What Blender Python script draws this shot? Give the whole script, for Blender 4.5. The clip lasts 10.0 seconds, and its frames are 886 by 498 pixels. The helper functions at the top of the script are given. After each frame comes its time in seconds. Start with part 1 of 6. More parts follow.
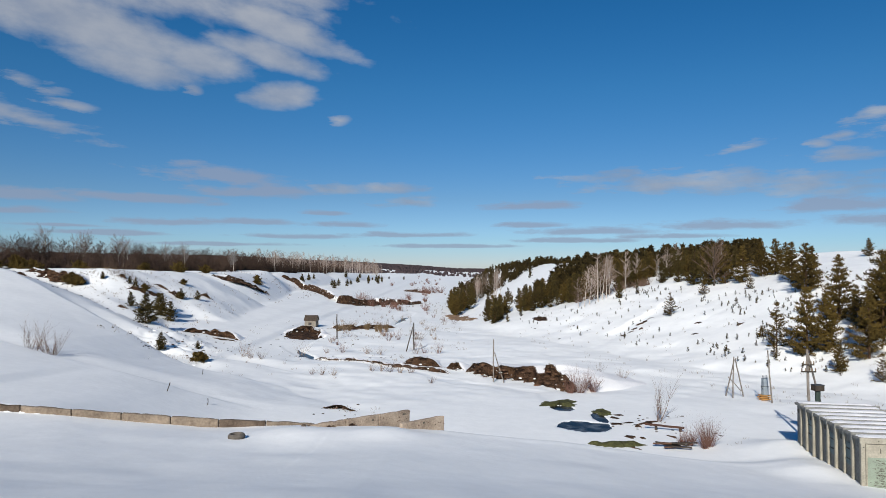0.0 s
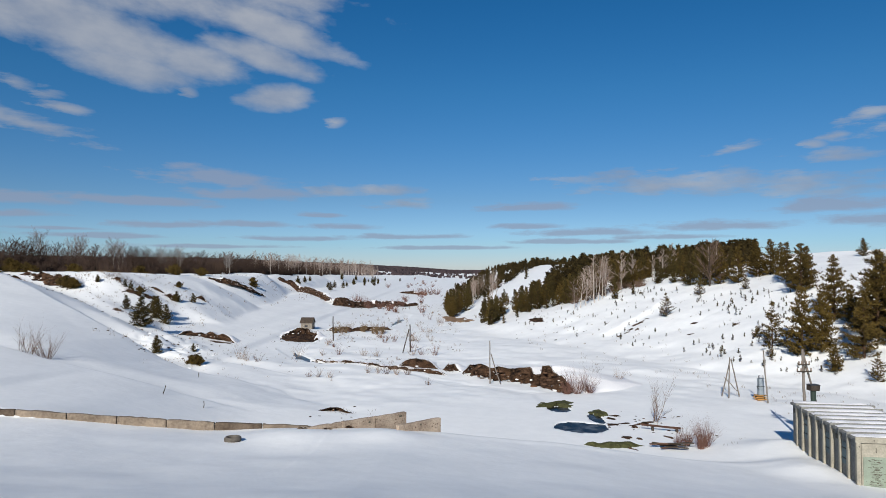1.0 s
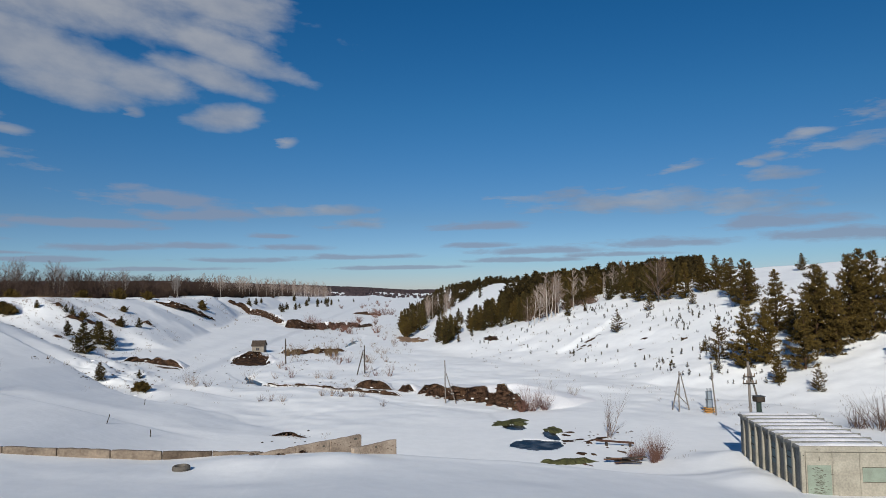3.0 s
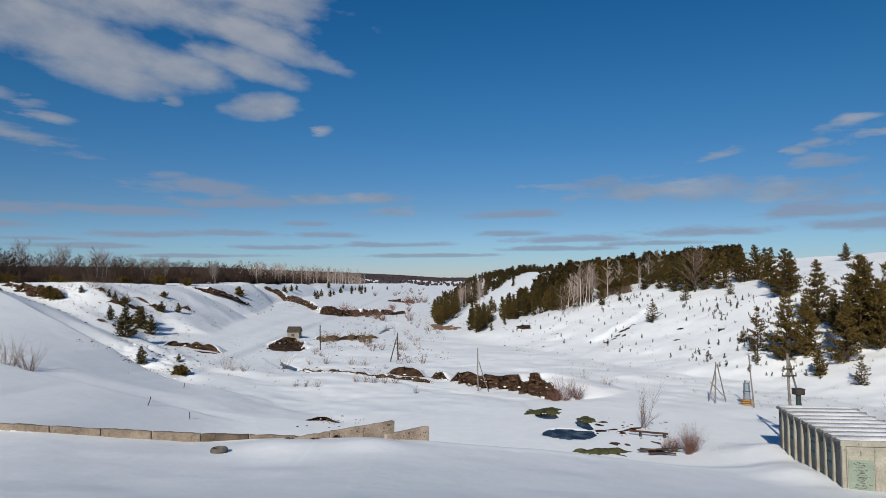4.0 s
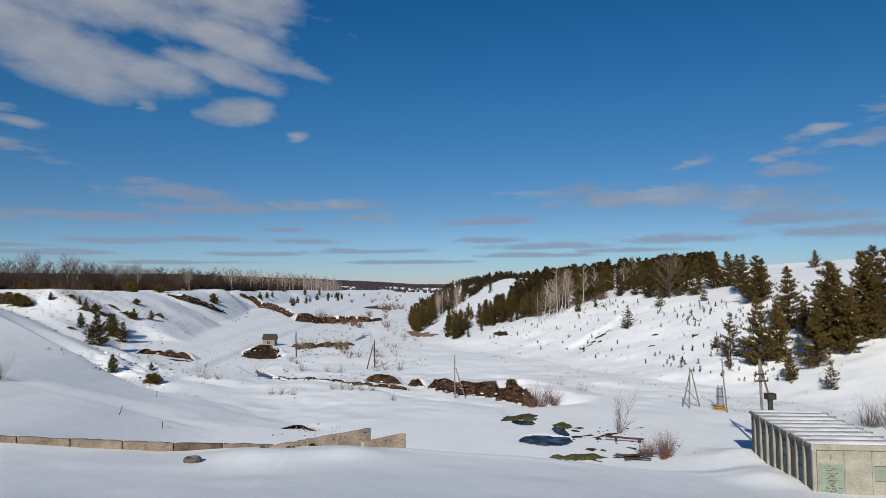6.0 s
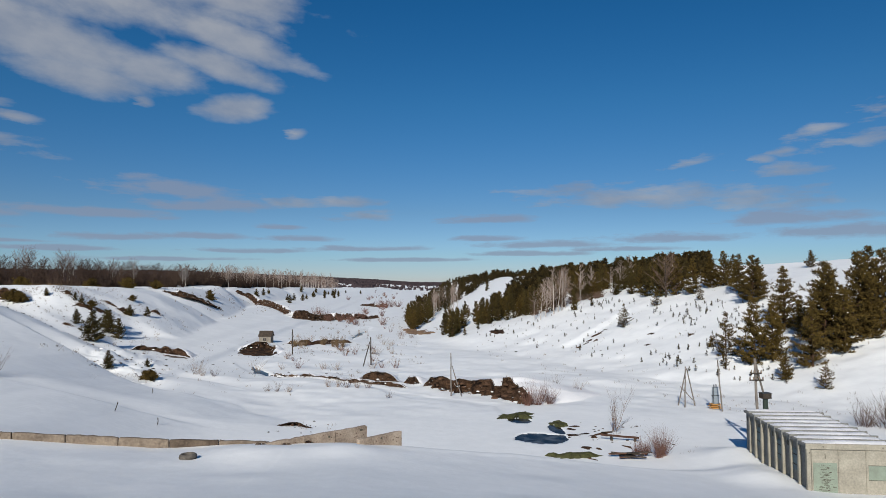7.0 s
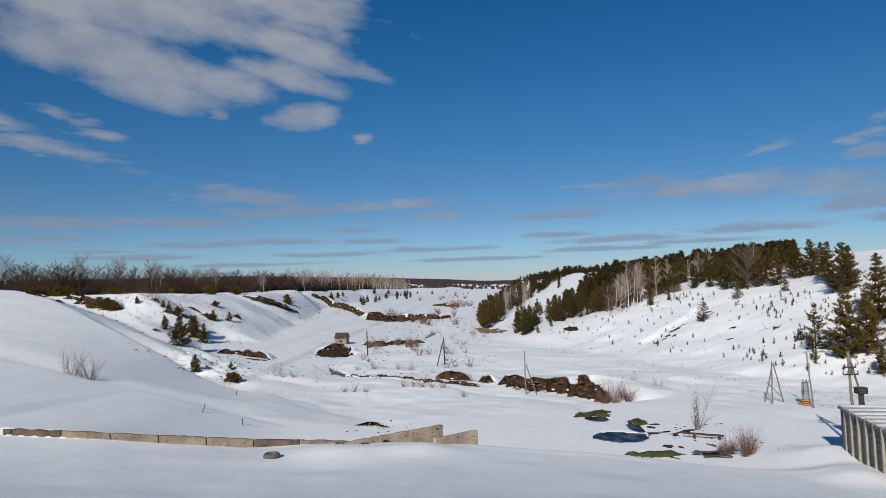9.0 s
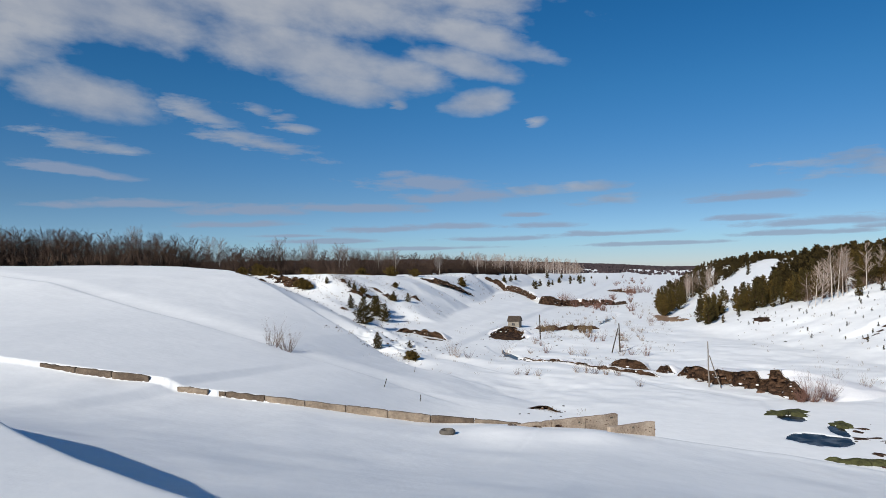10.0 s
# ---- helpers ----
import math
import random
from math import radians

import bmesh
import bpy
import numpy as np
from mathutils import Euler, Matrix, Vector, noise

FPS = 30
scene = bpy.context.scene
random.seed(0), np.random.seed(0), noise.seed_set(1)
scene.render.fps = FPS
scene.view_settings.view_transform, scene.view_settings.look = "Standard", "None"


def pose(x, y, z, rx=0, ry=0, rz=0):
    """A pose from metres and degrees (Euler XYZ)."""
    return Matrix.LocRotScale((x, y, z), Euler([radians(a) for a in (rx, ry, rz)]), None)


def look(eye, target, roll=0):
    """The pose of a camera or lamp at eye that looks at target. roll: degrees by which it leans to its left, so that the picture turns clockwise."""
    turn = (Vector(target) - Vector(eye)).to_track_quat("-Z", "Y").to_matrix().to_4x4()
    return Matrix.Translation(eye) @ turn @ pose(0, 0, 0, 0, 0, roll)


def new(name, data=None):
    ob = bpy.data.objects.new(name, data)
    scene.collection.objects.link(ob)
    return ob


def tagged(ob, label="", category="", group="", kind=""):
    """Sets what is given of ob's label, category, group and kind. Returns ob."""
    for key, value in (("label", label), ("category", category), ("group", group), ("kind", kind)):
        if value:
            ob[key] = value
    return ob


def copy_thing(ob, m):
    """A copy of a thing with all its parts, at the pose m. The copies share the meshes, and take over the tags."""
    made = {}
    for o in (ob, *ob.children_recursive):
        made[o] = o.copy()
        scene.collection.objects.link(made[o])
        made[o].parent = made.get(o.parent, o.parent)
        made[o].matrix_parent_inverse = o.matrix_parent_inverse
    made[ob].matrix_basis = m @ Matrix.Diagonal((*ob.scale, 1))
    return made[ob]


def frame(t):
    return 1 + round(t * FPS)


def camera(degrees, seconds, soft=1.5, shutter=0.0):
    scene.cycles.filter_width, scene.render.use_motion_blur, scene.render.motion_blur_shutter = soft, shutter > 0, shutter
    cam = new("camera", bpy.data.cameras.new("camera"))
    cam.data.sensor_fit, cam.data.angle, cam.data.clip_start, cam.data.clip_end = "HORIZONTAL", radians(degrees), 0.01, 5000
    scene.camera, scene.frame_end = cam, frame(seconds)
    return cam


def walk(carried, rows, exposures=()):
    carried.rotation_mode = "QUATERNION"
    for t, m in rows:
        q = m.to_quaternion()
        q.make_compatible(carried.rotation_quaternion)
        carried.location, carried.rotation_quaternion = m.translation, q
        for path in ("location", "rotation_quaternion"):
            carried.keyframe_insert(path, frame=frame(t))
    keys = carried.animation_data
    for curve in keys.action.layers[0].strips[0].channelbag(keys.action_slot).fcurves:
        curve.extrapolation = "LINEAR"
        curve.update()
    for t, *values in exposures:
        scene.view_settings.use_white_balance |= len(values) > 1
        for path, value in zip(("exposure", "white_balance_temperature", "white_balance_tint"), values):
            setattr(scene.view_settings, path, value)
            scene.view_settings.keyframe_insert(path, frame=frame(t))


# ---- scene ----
# ---- camera: held by hand on the crest of a dam, it only turns ----
cam = camera(66.94, 10.0, soft=0.8)
EYE = (0.0, 0.0, 13.0)
TURNS = [  # seconds, yaw, pitch, lean
    (0.0, 0.34, 1.76, 0.24), (0.5, -0.03, 1.80, -0.08), (1.0, 0.0, 1.90, 0.0), (1.5, -1.27, 2.39, 0.23),
    (2.0, -5.43, 3.84, -0.29), (2.5, -4.96, 3.81, -0.66), (4.0, -1.11, 2.56, -0.44), (4.5, 0.53, 2.35, -0.34),
    (5.0, 1.77, 2.42, -0.51), (5.5, 0.44, 3.01, -0.51), (5.7, -1.45, 3.15, -0.51), (6.8, -4.09, 2.94, -0.46),
    (7.0, -3.34, 2.93, -0.18), (7.5, -2.38, 2.68, -0.50), (8.0, 1.41, 2.28, -0.27), (8.5, 2.90, 2.94, -0.40),
    (9.0, 2.63, 2.95, -1.78), (9.5, 10.03, 2.84, -2.06), (10.0, 17.36, 1.94, -1.03)]
walk(cam, [(t, pose(*EYE, 90 + pitch, 0, yaw) @ pose(0, 0, 0, 0, 0, lean)) for t, yaw, pitch, lean in TURNS],
     exposures=[(0.0, 0.12), (1.0, 0.10), (1.6, 0.05), (2.1, -0.14), (4.0, -0.10), (5.5, -0.10), (7.0, -0.10), (8.0, -0.12), (9.0, -0.12), (9.5, 0.0), (10.0, 0.13)])

# ---- light: low winter sun from behind the dam, blue sky with broken cloud ----
SUN_TURN, SUN_HEIGHT = 196.5, 28.5   # clockwise from +y, above the horizon
to_sun = Vector((math.sin(radians(SUN_TURN)) * math.cos(radians(SUN_HEIGHT)),
                 math.cos(radians(SUN_TURN)) * math.cos(radians(SUN_HEIGHT)), math.sin(radians(SUN_HEIGHT))))
sun = new("sun", bpy.data.lights.new("sun", "SUN"))
sun.data.energy, sun.data.angle, sun.data.color = 5.1, radians(0.6), (1.0, 0.95, 0.86)
sun.matrix_world = look(to_sun * 50, (0, 0, 0))

world = bpy.data.worlds.new("sky")
scene.world = world
world.use_nodes = True
wn, wl = world.node_tree.nodes, world.node_tree.links
wn.clear()


def wnode(kind, **sets):
    n = wn.new(kind)
    for key, value in sets.items():
        setattr(n, key, value)
    return n


def wmath(op, a, b=None, clamp=False):
    n = wnode("ShaderNodeMath", operation=op, use_clamp=clamp)
    for slot, value in zip(n.inputs, (a, b)):
        if value is None:
            continue
        if isinstance(value, (int, float)):
            slot.default_value = value
        else:
            wl.new(value, slot)
    return n.outputs[0]


sky = wnode("ShaderNodeTexSky", sky_type="NISHITA", sun_disc=False)
sky.sun_elevation, sky.sun_rotation = radians(SUN_HEIGHT), radians(SUN_TURN)
sky.altitude, sky.air_density, sky.dust_density, sky.ozone_density = 200, 1.0, 0.05, 3.5

# broken cloud: clockwise bearing, height, half width, half height, in degrees, and the fall along the bearing
HIGH_CLOUDS = [(-29, 17.9, 12.5, 2.6, -0.18), (-33, 22.6, 22, 4.2, -0.06), (-20.5, 16.3, 4.2, 1.6, -0.05), (-25, 15.4, 6, 1.5, -0.12), (-46, 20, 14, 3.2, 0.0),
               (-45.5, 13.6, 5.6, 2.1, -0.12), (-14.5, 19.4, 6.6, 1.5, -0.27), (-14.8, 17.2, 5.4, 1.3, -0.22), (-14, 22.6, 7, 1.6, -0.1), (-14, 14.1, 3.4, 1.25, 0.06), (-59, 17, 12, 6, 0.0)]
SMALL_CLOUDS = [(-31.8, 10.6, 5.4, 0.75, -0.20), (-34.3, 11.2, 2.4, 0.8, -0.15), (-37, 12.7, 3.0, 1.0, -0.3), (-33, 13.4, 1.8, 0.6, -0.2), (-31, 13.0, 1.5, 0.5, 0), (-29.4, 12.0, 1.6, 0.4, -0.1), (-20.9, 14.0, 0.7, 0.5, 0),
                (-9.2, 12.4, 1.0, 0.55, 0.2), (-45.2, 10.0, 3.8, 0.7, -0.1), (-9, 6.7, 2.4, 0.55, -0.05), (-5.2, 6.9, 2.8, 0.55, 0.0), (-3.2, 5.7, 3.4, 0.5, 0), (20.5, 7.0, 9, 1.15, -0.03), (27, 6.6, 6.5, 1.0, -0.03),
                (20.5, 7.6, 3, 0.5, 0), (30.7, 8.5, 2.6, 0.55, 0), (35, 10.2, 3.6, 0.75, 0.05), (32.7, 11.3, 2.3, 0.45, 0.1), (37.5, 12.3, 2.2, 0.7, 0.2), (24, 9.6, 1.8, 0.4, 0.15), (29.1, 9.4, 0.9, 0.35, 0), (30.6, 10.0, 1.0, 0.3, 0)]
FLAT_CLOUDS = [(-18.5, 7.3, 5.4, 0.9, -0.1), (-16, 6.3, 4.4, 0.7, 0.02), (-33.5, 5.2, 4.6, 0.55, 0), (-24, 5.45, 5.8, 0.5, -0.02), (-34.5, 4.1, 4.8, 0.36, 0.02), (-23, 3.65, 4.4, 0.34, 0), (-16.6, 3.85, 3.6, 0.34, 0),
               (-8.5, 3.7, 3.2, 0.36, 0), (-10.3, 4.7, 2.0, 0.28, 0), (-30, 3.2, 2.8, 0.2, 0), (-44, 5.6, 5.4, 0.45, 0.02), (-46, 8.0, 4.0, 0.5, -0.1), (-27, 2.7, 5, 0.24, 0), (-13, 2.7, 5, 0.26, 0), (-3, 2.9, 5, 0.3, 0),
               (7.2, 5.4, 4.4, 0.5, 0), (7, 3.75, 3, 0.28, 0), (12, 3.2, 6, 0.35, 0), (11, 2.45, 5, 0.26, 0), (22.5, 3.6, 5.6, 0.5, 0), (18.5, 2.75, 4, 0.25, 0), (31, 4.8, 5.6, 0.6, 0), (36, 3.65, 6.5, 0.65, 0), (-19, 2.0, 6, 0.2, 0), (0, 2.0, 6, 0.22, 0)]
coord = wnode("ShaderNodeTexCoord")
axes = wnode("ShaderNodeSeparateXYZ")
wl.new(coord.outputs["Generated"], axes.inputs[0])
dx, dy, dz = axes.outputs
bearing = wmath("MULTIPLY", wmath("ARCTAN2", dx, dy), 57.2958)
tilt = wmath("MULTIPLY", wmath("ARCSINE", dz), 57.2958)


def sky_noise(side, across, rise, up, detail, rough, shift):
    place = wnode("ShaderNodeCombineXYZ")
    wl.new(wmath("MULTIPLY", side, across), place.inputs[0])
    wl.new(wmath("MULTIPLY", rise, up), place.inputs[1])
    place.inputs[2].default_value = shift
    n = wnode("ShaderNodeTexNoise")
    n.inputs["Scale"].default_value, n.inputs["Detail"].default_value, n.inputs["Roughness"].default_value = 1.0, detail, rough
    wl.new(place.outputs[0], n.inputs["Vector"])
    return n.outputs[0]


def cover(clouds, flat, jog):
    total = None
    for turn, up, w, h, fall in clouds:
        off = wmath("SUBTRACT", wmath("ADD", bearing, jog), turn)
        a = wmath("POWER", wmath("DIVIDE", off, w), 2.0)
        rise = wmath("DIVIDE", wmath("SUBTRACT", wmath("SUBTRACT", tilt, up), wmath("MULTIPLY", off, fall)), h)
        b = wmath("POWER", wmath("MAXIMUM", rise, wmath("MULTIPLY", rise, -flat)), 2.0)
        m = wmath("SUBTRACT", 1.0, wmath("SQRT", wmath("ADD", a, b)))
        total = m if total is None else wmath("MAXIMUM", total, m)
    return wmath("MAXIMUM", total, -1.2)


leaning = wmath("ADD", tilt, wmath("MULTIPLY", bearing, 0.10))
billow = sky_noise(bearing, 0.17, leaning, 0.34, 7, 0.55, 0.0)
streak = sky_noise(bearing, 0.22, tilt, 0.95, 8, 0.62, 4.0)
jog = wmath("MULTIPLY", wmath("SUBTRACT", streak, 0.5), 3.0)
high = wmath("ADD", wmath("MULTIPLY", cover(HIGH_CLOUDS, 1.2, jog), 1.9), wmath("MULTIPLY", wmath("SUBTRACT", billow, 0.43), 2.9))
small = wmath("ADD", wmath("MULTIPLY", cover(SMALL_CLOUDS, 1.3, jog), 1.0), wmath("MULTIPLY", wmath("SUBTRACT", streak, 0.46), 3.8))
low = wmath("ADD", wmath("MULTIPLY", cover(FLAT_CLOUDS, 1.6, jog), 1.25), wmath("MULTIPLY", wmath("SUBTRACT", streak, 0.43), 3.6))
body = wmath("MULTIPLY", wmath("MAXIMUM", high, small), 0.62, True)
thick = wmath("MULTIPLY", wmath("MULTIPLY", body, wmath("SUBTRACT", 2.0, body)), 0.76)
thin = wmath("MULTIPLY", wmath("MULTIPLY", low, 1.3, True), 0.72)
veil = wmath("MAXIMUM", thick, thin)
cloud = wnode("ShaderNodeValToRGB")
cloud.color_ramp.elements[0].position, cloud.color_ramp.elements[0].color = 0.36, (0.25, 0.29, 0.37, 1)
cloud.color_ramp.elements[1].position, cloud.color_ramp.elements[1].color = 0.68, (0.45, 0.46, 0.48, 1)
wl.new(wmath("ADD", wmath("MULTIPLY", billow, 0.8), wmath("MULTIPLY", tilt, 0.007)), cloud.inputs[0])
gain = wnode("ShaderNodeMix", data_type="RGBA", blend_type="MULTIPLY")
gain.inputs[0].default_value = 1.0
deeper = wnode("ShaderNodeHueSaturation")
deeper.inputs["Saturation"].default_value = 1.35
wl.new(sky.outputs[0], deeper.inputs["Color"])
wl.new(deeper.outputs[0], gain.inputs[6])
hue = wnode("ShaderNodeValToRGB")
hue.color_ramp.elements[0].position, hue.color_ramp.elements[0].color = 0.0, (0.60, 0.635, 1.0, 1)
hue.color_ramp.elements[1].position, hue.color_ramp.elements[1].color = 0.5, (0.70, 0.70, 0.70, 1)
lower = hue.color_ramp.elements.new(0.08)
lower.color = (0.56, 0.64, 0.86, 1)
middle = hue.color_ramp.elements.new(0.2)
middle.color = (0.62, 0.60, 0.69, 1)
wl.new(wmath("DIVIDE", tilt, 30.0, True), hue.inputs[0])
scaled = wnode("ShaderNodeMix", data_type="RGBA", blend_type="MULTIPLY")
scaled.inputs[0].default_value = 1.0
wl.new(hue.outputs[0], scaled.inputs[6])
scaled.inputs[7].default_value = (0.080, 0.090, 0.096, 1)
wl.new(scaled.outputs[2], gain.inputs[7])
blend = wnode("ShaderNodeMix", data_type="RGBA")
wl.new(veil, blend.inputs[0])
wl.new(gain.outputs[2], blend.inputs[6])
grey = wnode("ShaderNodeMix", data_type="RGBA")
wl.new(wmath("MULTIPLY", wmath("SUBTRACT", thick, thin), 3.0, True), grey.inputs[0])
grey.inputs[6].default_value = (0.25, 0.30, 0.41, 1)
wl.new(cloud.outputs[0], grey.inputs[7])
wl.new(grey.outputs[2], blend.inputs[7])
backdrop = wnode("ShaderNodeBackground")
wl.new(blend.outputs[2], backdrop.inputs[0])
wl.new(backdrop.outputs[0], wnode("ShaderNodeOutputWorld").inputs[0])


# ---- materials ----
def material(name, base, dark, rough=0.8, size=1.0, fine=8.0, bump=0.3, metal=0.0, bump_step=0.05, spread=(0.35, 0.68), vary=0.0, island=0.0):
    """A surface in two tones, mottled at two scales, with a fine relief."""
    m = bpy.data.materials.new(name)
    m.use_nodes = True
    n, l = m.node_tree.nodes, m.node_tree.links
    bsdf = n["Principled BSDF"]
    bsdf.inputs["Metallic"].default_value = metal
    where = n.new("ShaderNodeTexCoord").outputs["Object"]
    big, small = n.new("ShaderNodeTexNoise"), n.new("ShaderNodeTexNoise")
    for tex, scale, detail in ((big, 1.0 / size, 5), (small, fine / size, 6)):
        tex.inputs["Scale"].default_value, tex.inputs["Detail"].default_value = scale, detail
        l.new(where, tex.inputs["Vector"])
    mixed = n.new("ShaderNodeMath")
    mixed.operation = "MULTIPLY_ADD"
    l.new(big.outputs[0], mixed.inputs[0])
    mixed.inputs[1].default_value = 0.55
    half = n.new("ShaderNodeMath")
    half.operation = "MULTIPLY"
    half.inputs[1].default_value = 0.45
    l.new(small.outputs[0], half.inputs[0])
    l.new(half.outputs[0], mixed.inputs[2])
    source = mixed.outputs[0]
    if vary:
        info, add = n.new("ShaderNodeObjectInfo"), n.new("ShaderNodeMath")
        add.operation = "MULTIPLY_ADD"
        l.new(info.outputs["Random"], add.inputs[0])
        add.inputs[1].default_value = vary
        l.new(source, add.inputs[2])
        source = add.outputs[0]
    if island:
        geo, add = n.new("ShaderNodeNewGeometry"), n.new("ShaderNodeMath")
        add.operation = "MULTIPLY_ADD"
        l.new(geo.outputs["Random Per Island"], add.inputs[0])
        add.inputs[1].default_value = island
        l.new(source, add.inputs[2])
        source = add.outputs[0]
    ramp = n.new("ShaderNodeValToRGB")
    ramp.color_ramp.elements[0].position, ramp.color_ramp.elements[1].position = spread
    ramp.color_ramp.elements[0].color, ramp.color_ramp.elements[1].color = (*dark, 1), (*base, 1)
    l.new(source, ramp.inputs[0])
    l.new(ramp.outputs[0], bsdf.inputs["Base Color"])
    bsdf.inputs["Roughness"].default_value = rough
    if rough >= 0.75:
        bsdf.inputs["Specular IOR Level"].default_value = 0.12
    if bump:
        b = n.new("ShaderNodeBump")
        b.inputs["Strength"].default_value, b.inputs["Distance"].default_value = bump, bump_step
        l.new(small.outputs[0], b.inputs["Height"])
        l.new(b.outputs[0], bsdf.inputs["Normal"])
    return m


SNOW = material("snow", (0.865, 0.875, 0.87), (0.785, 0.80, 0.80), 0.6, 6.0, 6.0, 0.20, bump_step=0.16)
SNOW_CRUST = material("wind_crusted_snow", (0.87, 0.86, 0.85), (0.76, 0.76, 0.77), 0.5, 1.5, 8.0, 0.6, bump_step=0.08)
EARTH = material("wet_earth", (0.135, 0.075, 0.043), (0.007, 0.0045, 0.0035), 0.95, 0.9, 6.0, 1.0, bump_step=0.35, spread=(0.40, 0.68))
SOD = material("brown_sod", (0.13, 0.074, 0.045), (0.012, 0.008, 0.006), 0.95, 0.7, 6.0, 0.8, bump_step=0.1, spread=(0.38, 0.72), island=0.25)
CLAY = material("bare_clay", (0.30, 0.20, 0.125), (0.12, 0.075, 0.05), 0.95, 3.0, 6.0, 0.8, bump_step=0.2)
DRY_GRASS = material("dry_grass", (0.26, 0.185, 0.10), (0.10, 0.065, 0.04), 0.95, 1.0, 6.0, 0.0)
MOSS = material("mossy_mud", (0.085, 0.09, 0.035), (0.03, 0.028, 0.015), 0.9, 0.8, 5.0, 0.9, bump_step=0.1)
CONCRETE = material("weathered_concrete", (0.29, 0.235, 0.18), (0.10, 0.078, 0.06), 0.9, 1.4, 9.0, 0.5, bump_step=0.03)
WING = material("brown_concrete", (0.47, 0.385, 0.30), (0.19, 0.145, 0.11), 0.9, 1.1, 9.0, 0.5, bump_step=0.03)
RUSTED = material("rust_streaked_concrete", (0.155, 0.12, 0.09), (0.045, 0.032, 0.024), 0.9, 0.8, 7.0, 0.6, bump_step=0.03)
CELL = material("cream_concrete", (0.37, 0.345, 0.28), (0.21, 0.195, 0.16), 0.85, 1.0, 9.0, 0.25, bump_step=0.02)
# Grey darkened in colour for the shade between posts; roof parts share it.
CELL_SIDE = material("shade_grey_concrete", (0.25, 0.25, 0.23), (0.13, 0.13, 0.125), 0.85, 0.9, 8.0, 0.3, bump_step=0.02)
GREEN_BOARD = material("peeling_green_board", (0.23, 0.285, 0.225), (0.16, 0.185, 0.145), 0.7, 0.5, 9.0, 0.2, bump_step=0.01)
BLUE_BOARD = material("blue_green_shutter", (0.10, 0.17, 0.18), (0.05, 0.085, 0.095), 0.6, 0.5, 8.0, 0.2, bump_step=0.01)
FLAKE = material("dark_flaked_paint", (0.12, 0.11, 0.085), (0.06, 0.055, 0.045), 0.9, 0.2, 6.0, 0.0)
GREY_WOOD = material("grey_weathered_wood", (0.25, 0.225, 0.20), (0.10, 0.085, 0.075), 0.9, 0.6, 9.0, 0.5, bump_step=0.02)
BROWN_WOOD = material("brown_plank", (0.16, 0.085, 0.055), (0.06, 0.035, 0.025), 0.85, 0.6, 9.0, 0.5, bump_step=0.02)
DARK_PLANK = material("dark_brown_plank", (0.085, 0.042, 0.03), (0.03, 0.018, 0.014), 0.85, 0.6, 9.0, 0.5, bump_step=0.02)
TAR_WOOD = material("dark_old_wood", (0.075, 0.06, 0.05), (0.03, 0.025, 0.02), 0.9, 0.4, 8.0, 0.4, bump_step=0.02)
RUBBER = material("old_tyre_rubber", (0.15, 0.135, 0.115), (0.07, 0.062, 0.055), 0.85, 0.3, 8.0, 0.4, bump_step=0.01)
STEEL = material("dark_painted_steel", (0.06, 0.065, 0.07), (0.03, 0.03, 0.032), 0.6, 0.5, 8.0, 0.2, bump_step=0.005)
GALVANISED = material("galvanised_steel", (0.42, 0.47, 0.50), (0.26, 0.30, 0.33), 0.45, 0.5, 8.0, 0.1, 0.6, bump_step=0.005)
DARK_GREEN = material("dark_green_paint", (0.03, 0.055, 0.04), (0.015, 0.025, 0.02), 0.6, 0.4, 8.0, 0.1, bump_step=0.005)
ORANGE_WOOD = material("orange_timber", (0.50, 0.27, 0.09), (0.30, 0.15, 0.05), 0.8, 0.4, 8.0, 0.3, bump_step=0.01)
HUT_WALL = material("grey_board_wall", (0.27, 0.24, 0.20), (0.17, 0.15, 0.125), 0.9, 0.5, 8.0, 0.4, bump_step=0.02)
HUT_ROOF = material("dark_slate_roof", (0.085, 0.065, 0.05), (0.035, 0.027, 0.022), 0.85, 0.6, 8.0, 0.4, bump_step=0.02)
NEEDLES = material("pine_needles", (0.125, 0.082, 0.020), (0.012, 0.0105, 0.004), 0.75, 1.6, 3.0, 0.0, vary=0.14, island=0.5, spread=(0.5, 1.05))
SPRUCE_NEEDLES = material("spruce_needles", (0.085, 0.063, 0.018), (0.007, 0.007, 0.0035), 0.75, 1.0, 3.0, 0.0, vary=0.14, island=0.5, spread=(0.5, 1.05))
FAR_NEEDLES = material("distant_pine_needles", (0.072, 0.050, 0.015), (0.006, 0.0056, 0.003), 0.85, 9.0, 5.0, 0.0, island=0.4, spread=(0.45, 1.0))
BARK = material("pine_bark", (0.10, 0.055, 0.032), (0.03, 0.02, 0.014), 0.95, 0.4, 8.0, 0.5, bump_step=0.02)
BIRCH_TWIGS = material("pale_birch_twigs", (0.34, 0.27, 0.23), (0.17, 0.13, 0.115), 0.85, 0.8, 5.0, 0.0, vary=0.2)
FROSTED = material("grey_birch_crown_twigs", (0.27, 0.245, 0.235), (0.13, 0.115, 0.11), 0.85, 2.0, 5.0, 0.0)
BIRCH_BARK = material("birch_bark", (0.62, 0.57, 0.51), (0.30, 0.26, 0.23), 0.8, 0.5, 6.0, 0.2, bump_step=0.01)
TWIGS = material("bare_brown_twigs", (0.17, 0.115, 0.085), (0.07, 0.048, 0.04), 0.9, 1.0, 5.0, 0.0, vary=0.15)
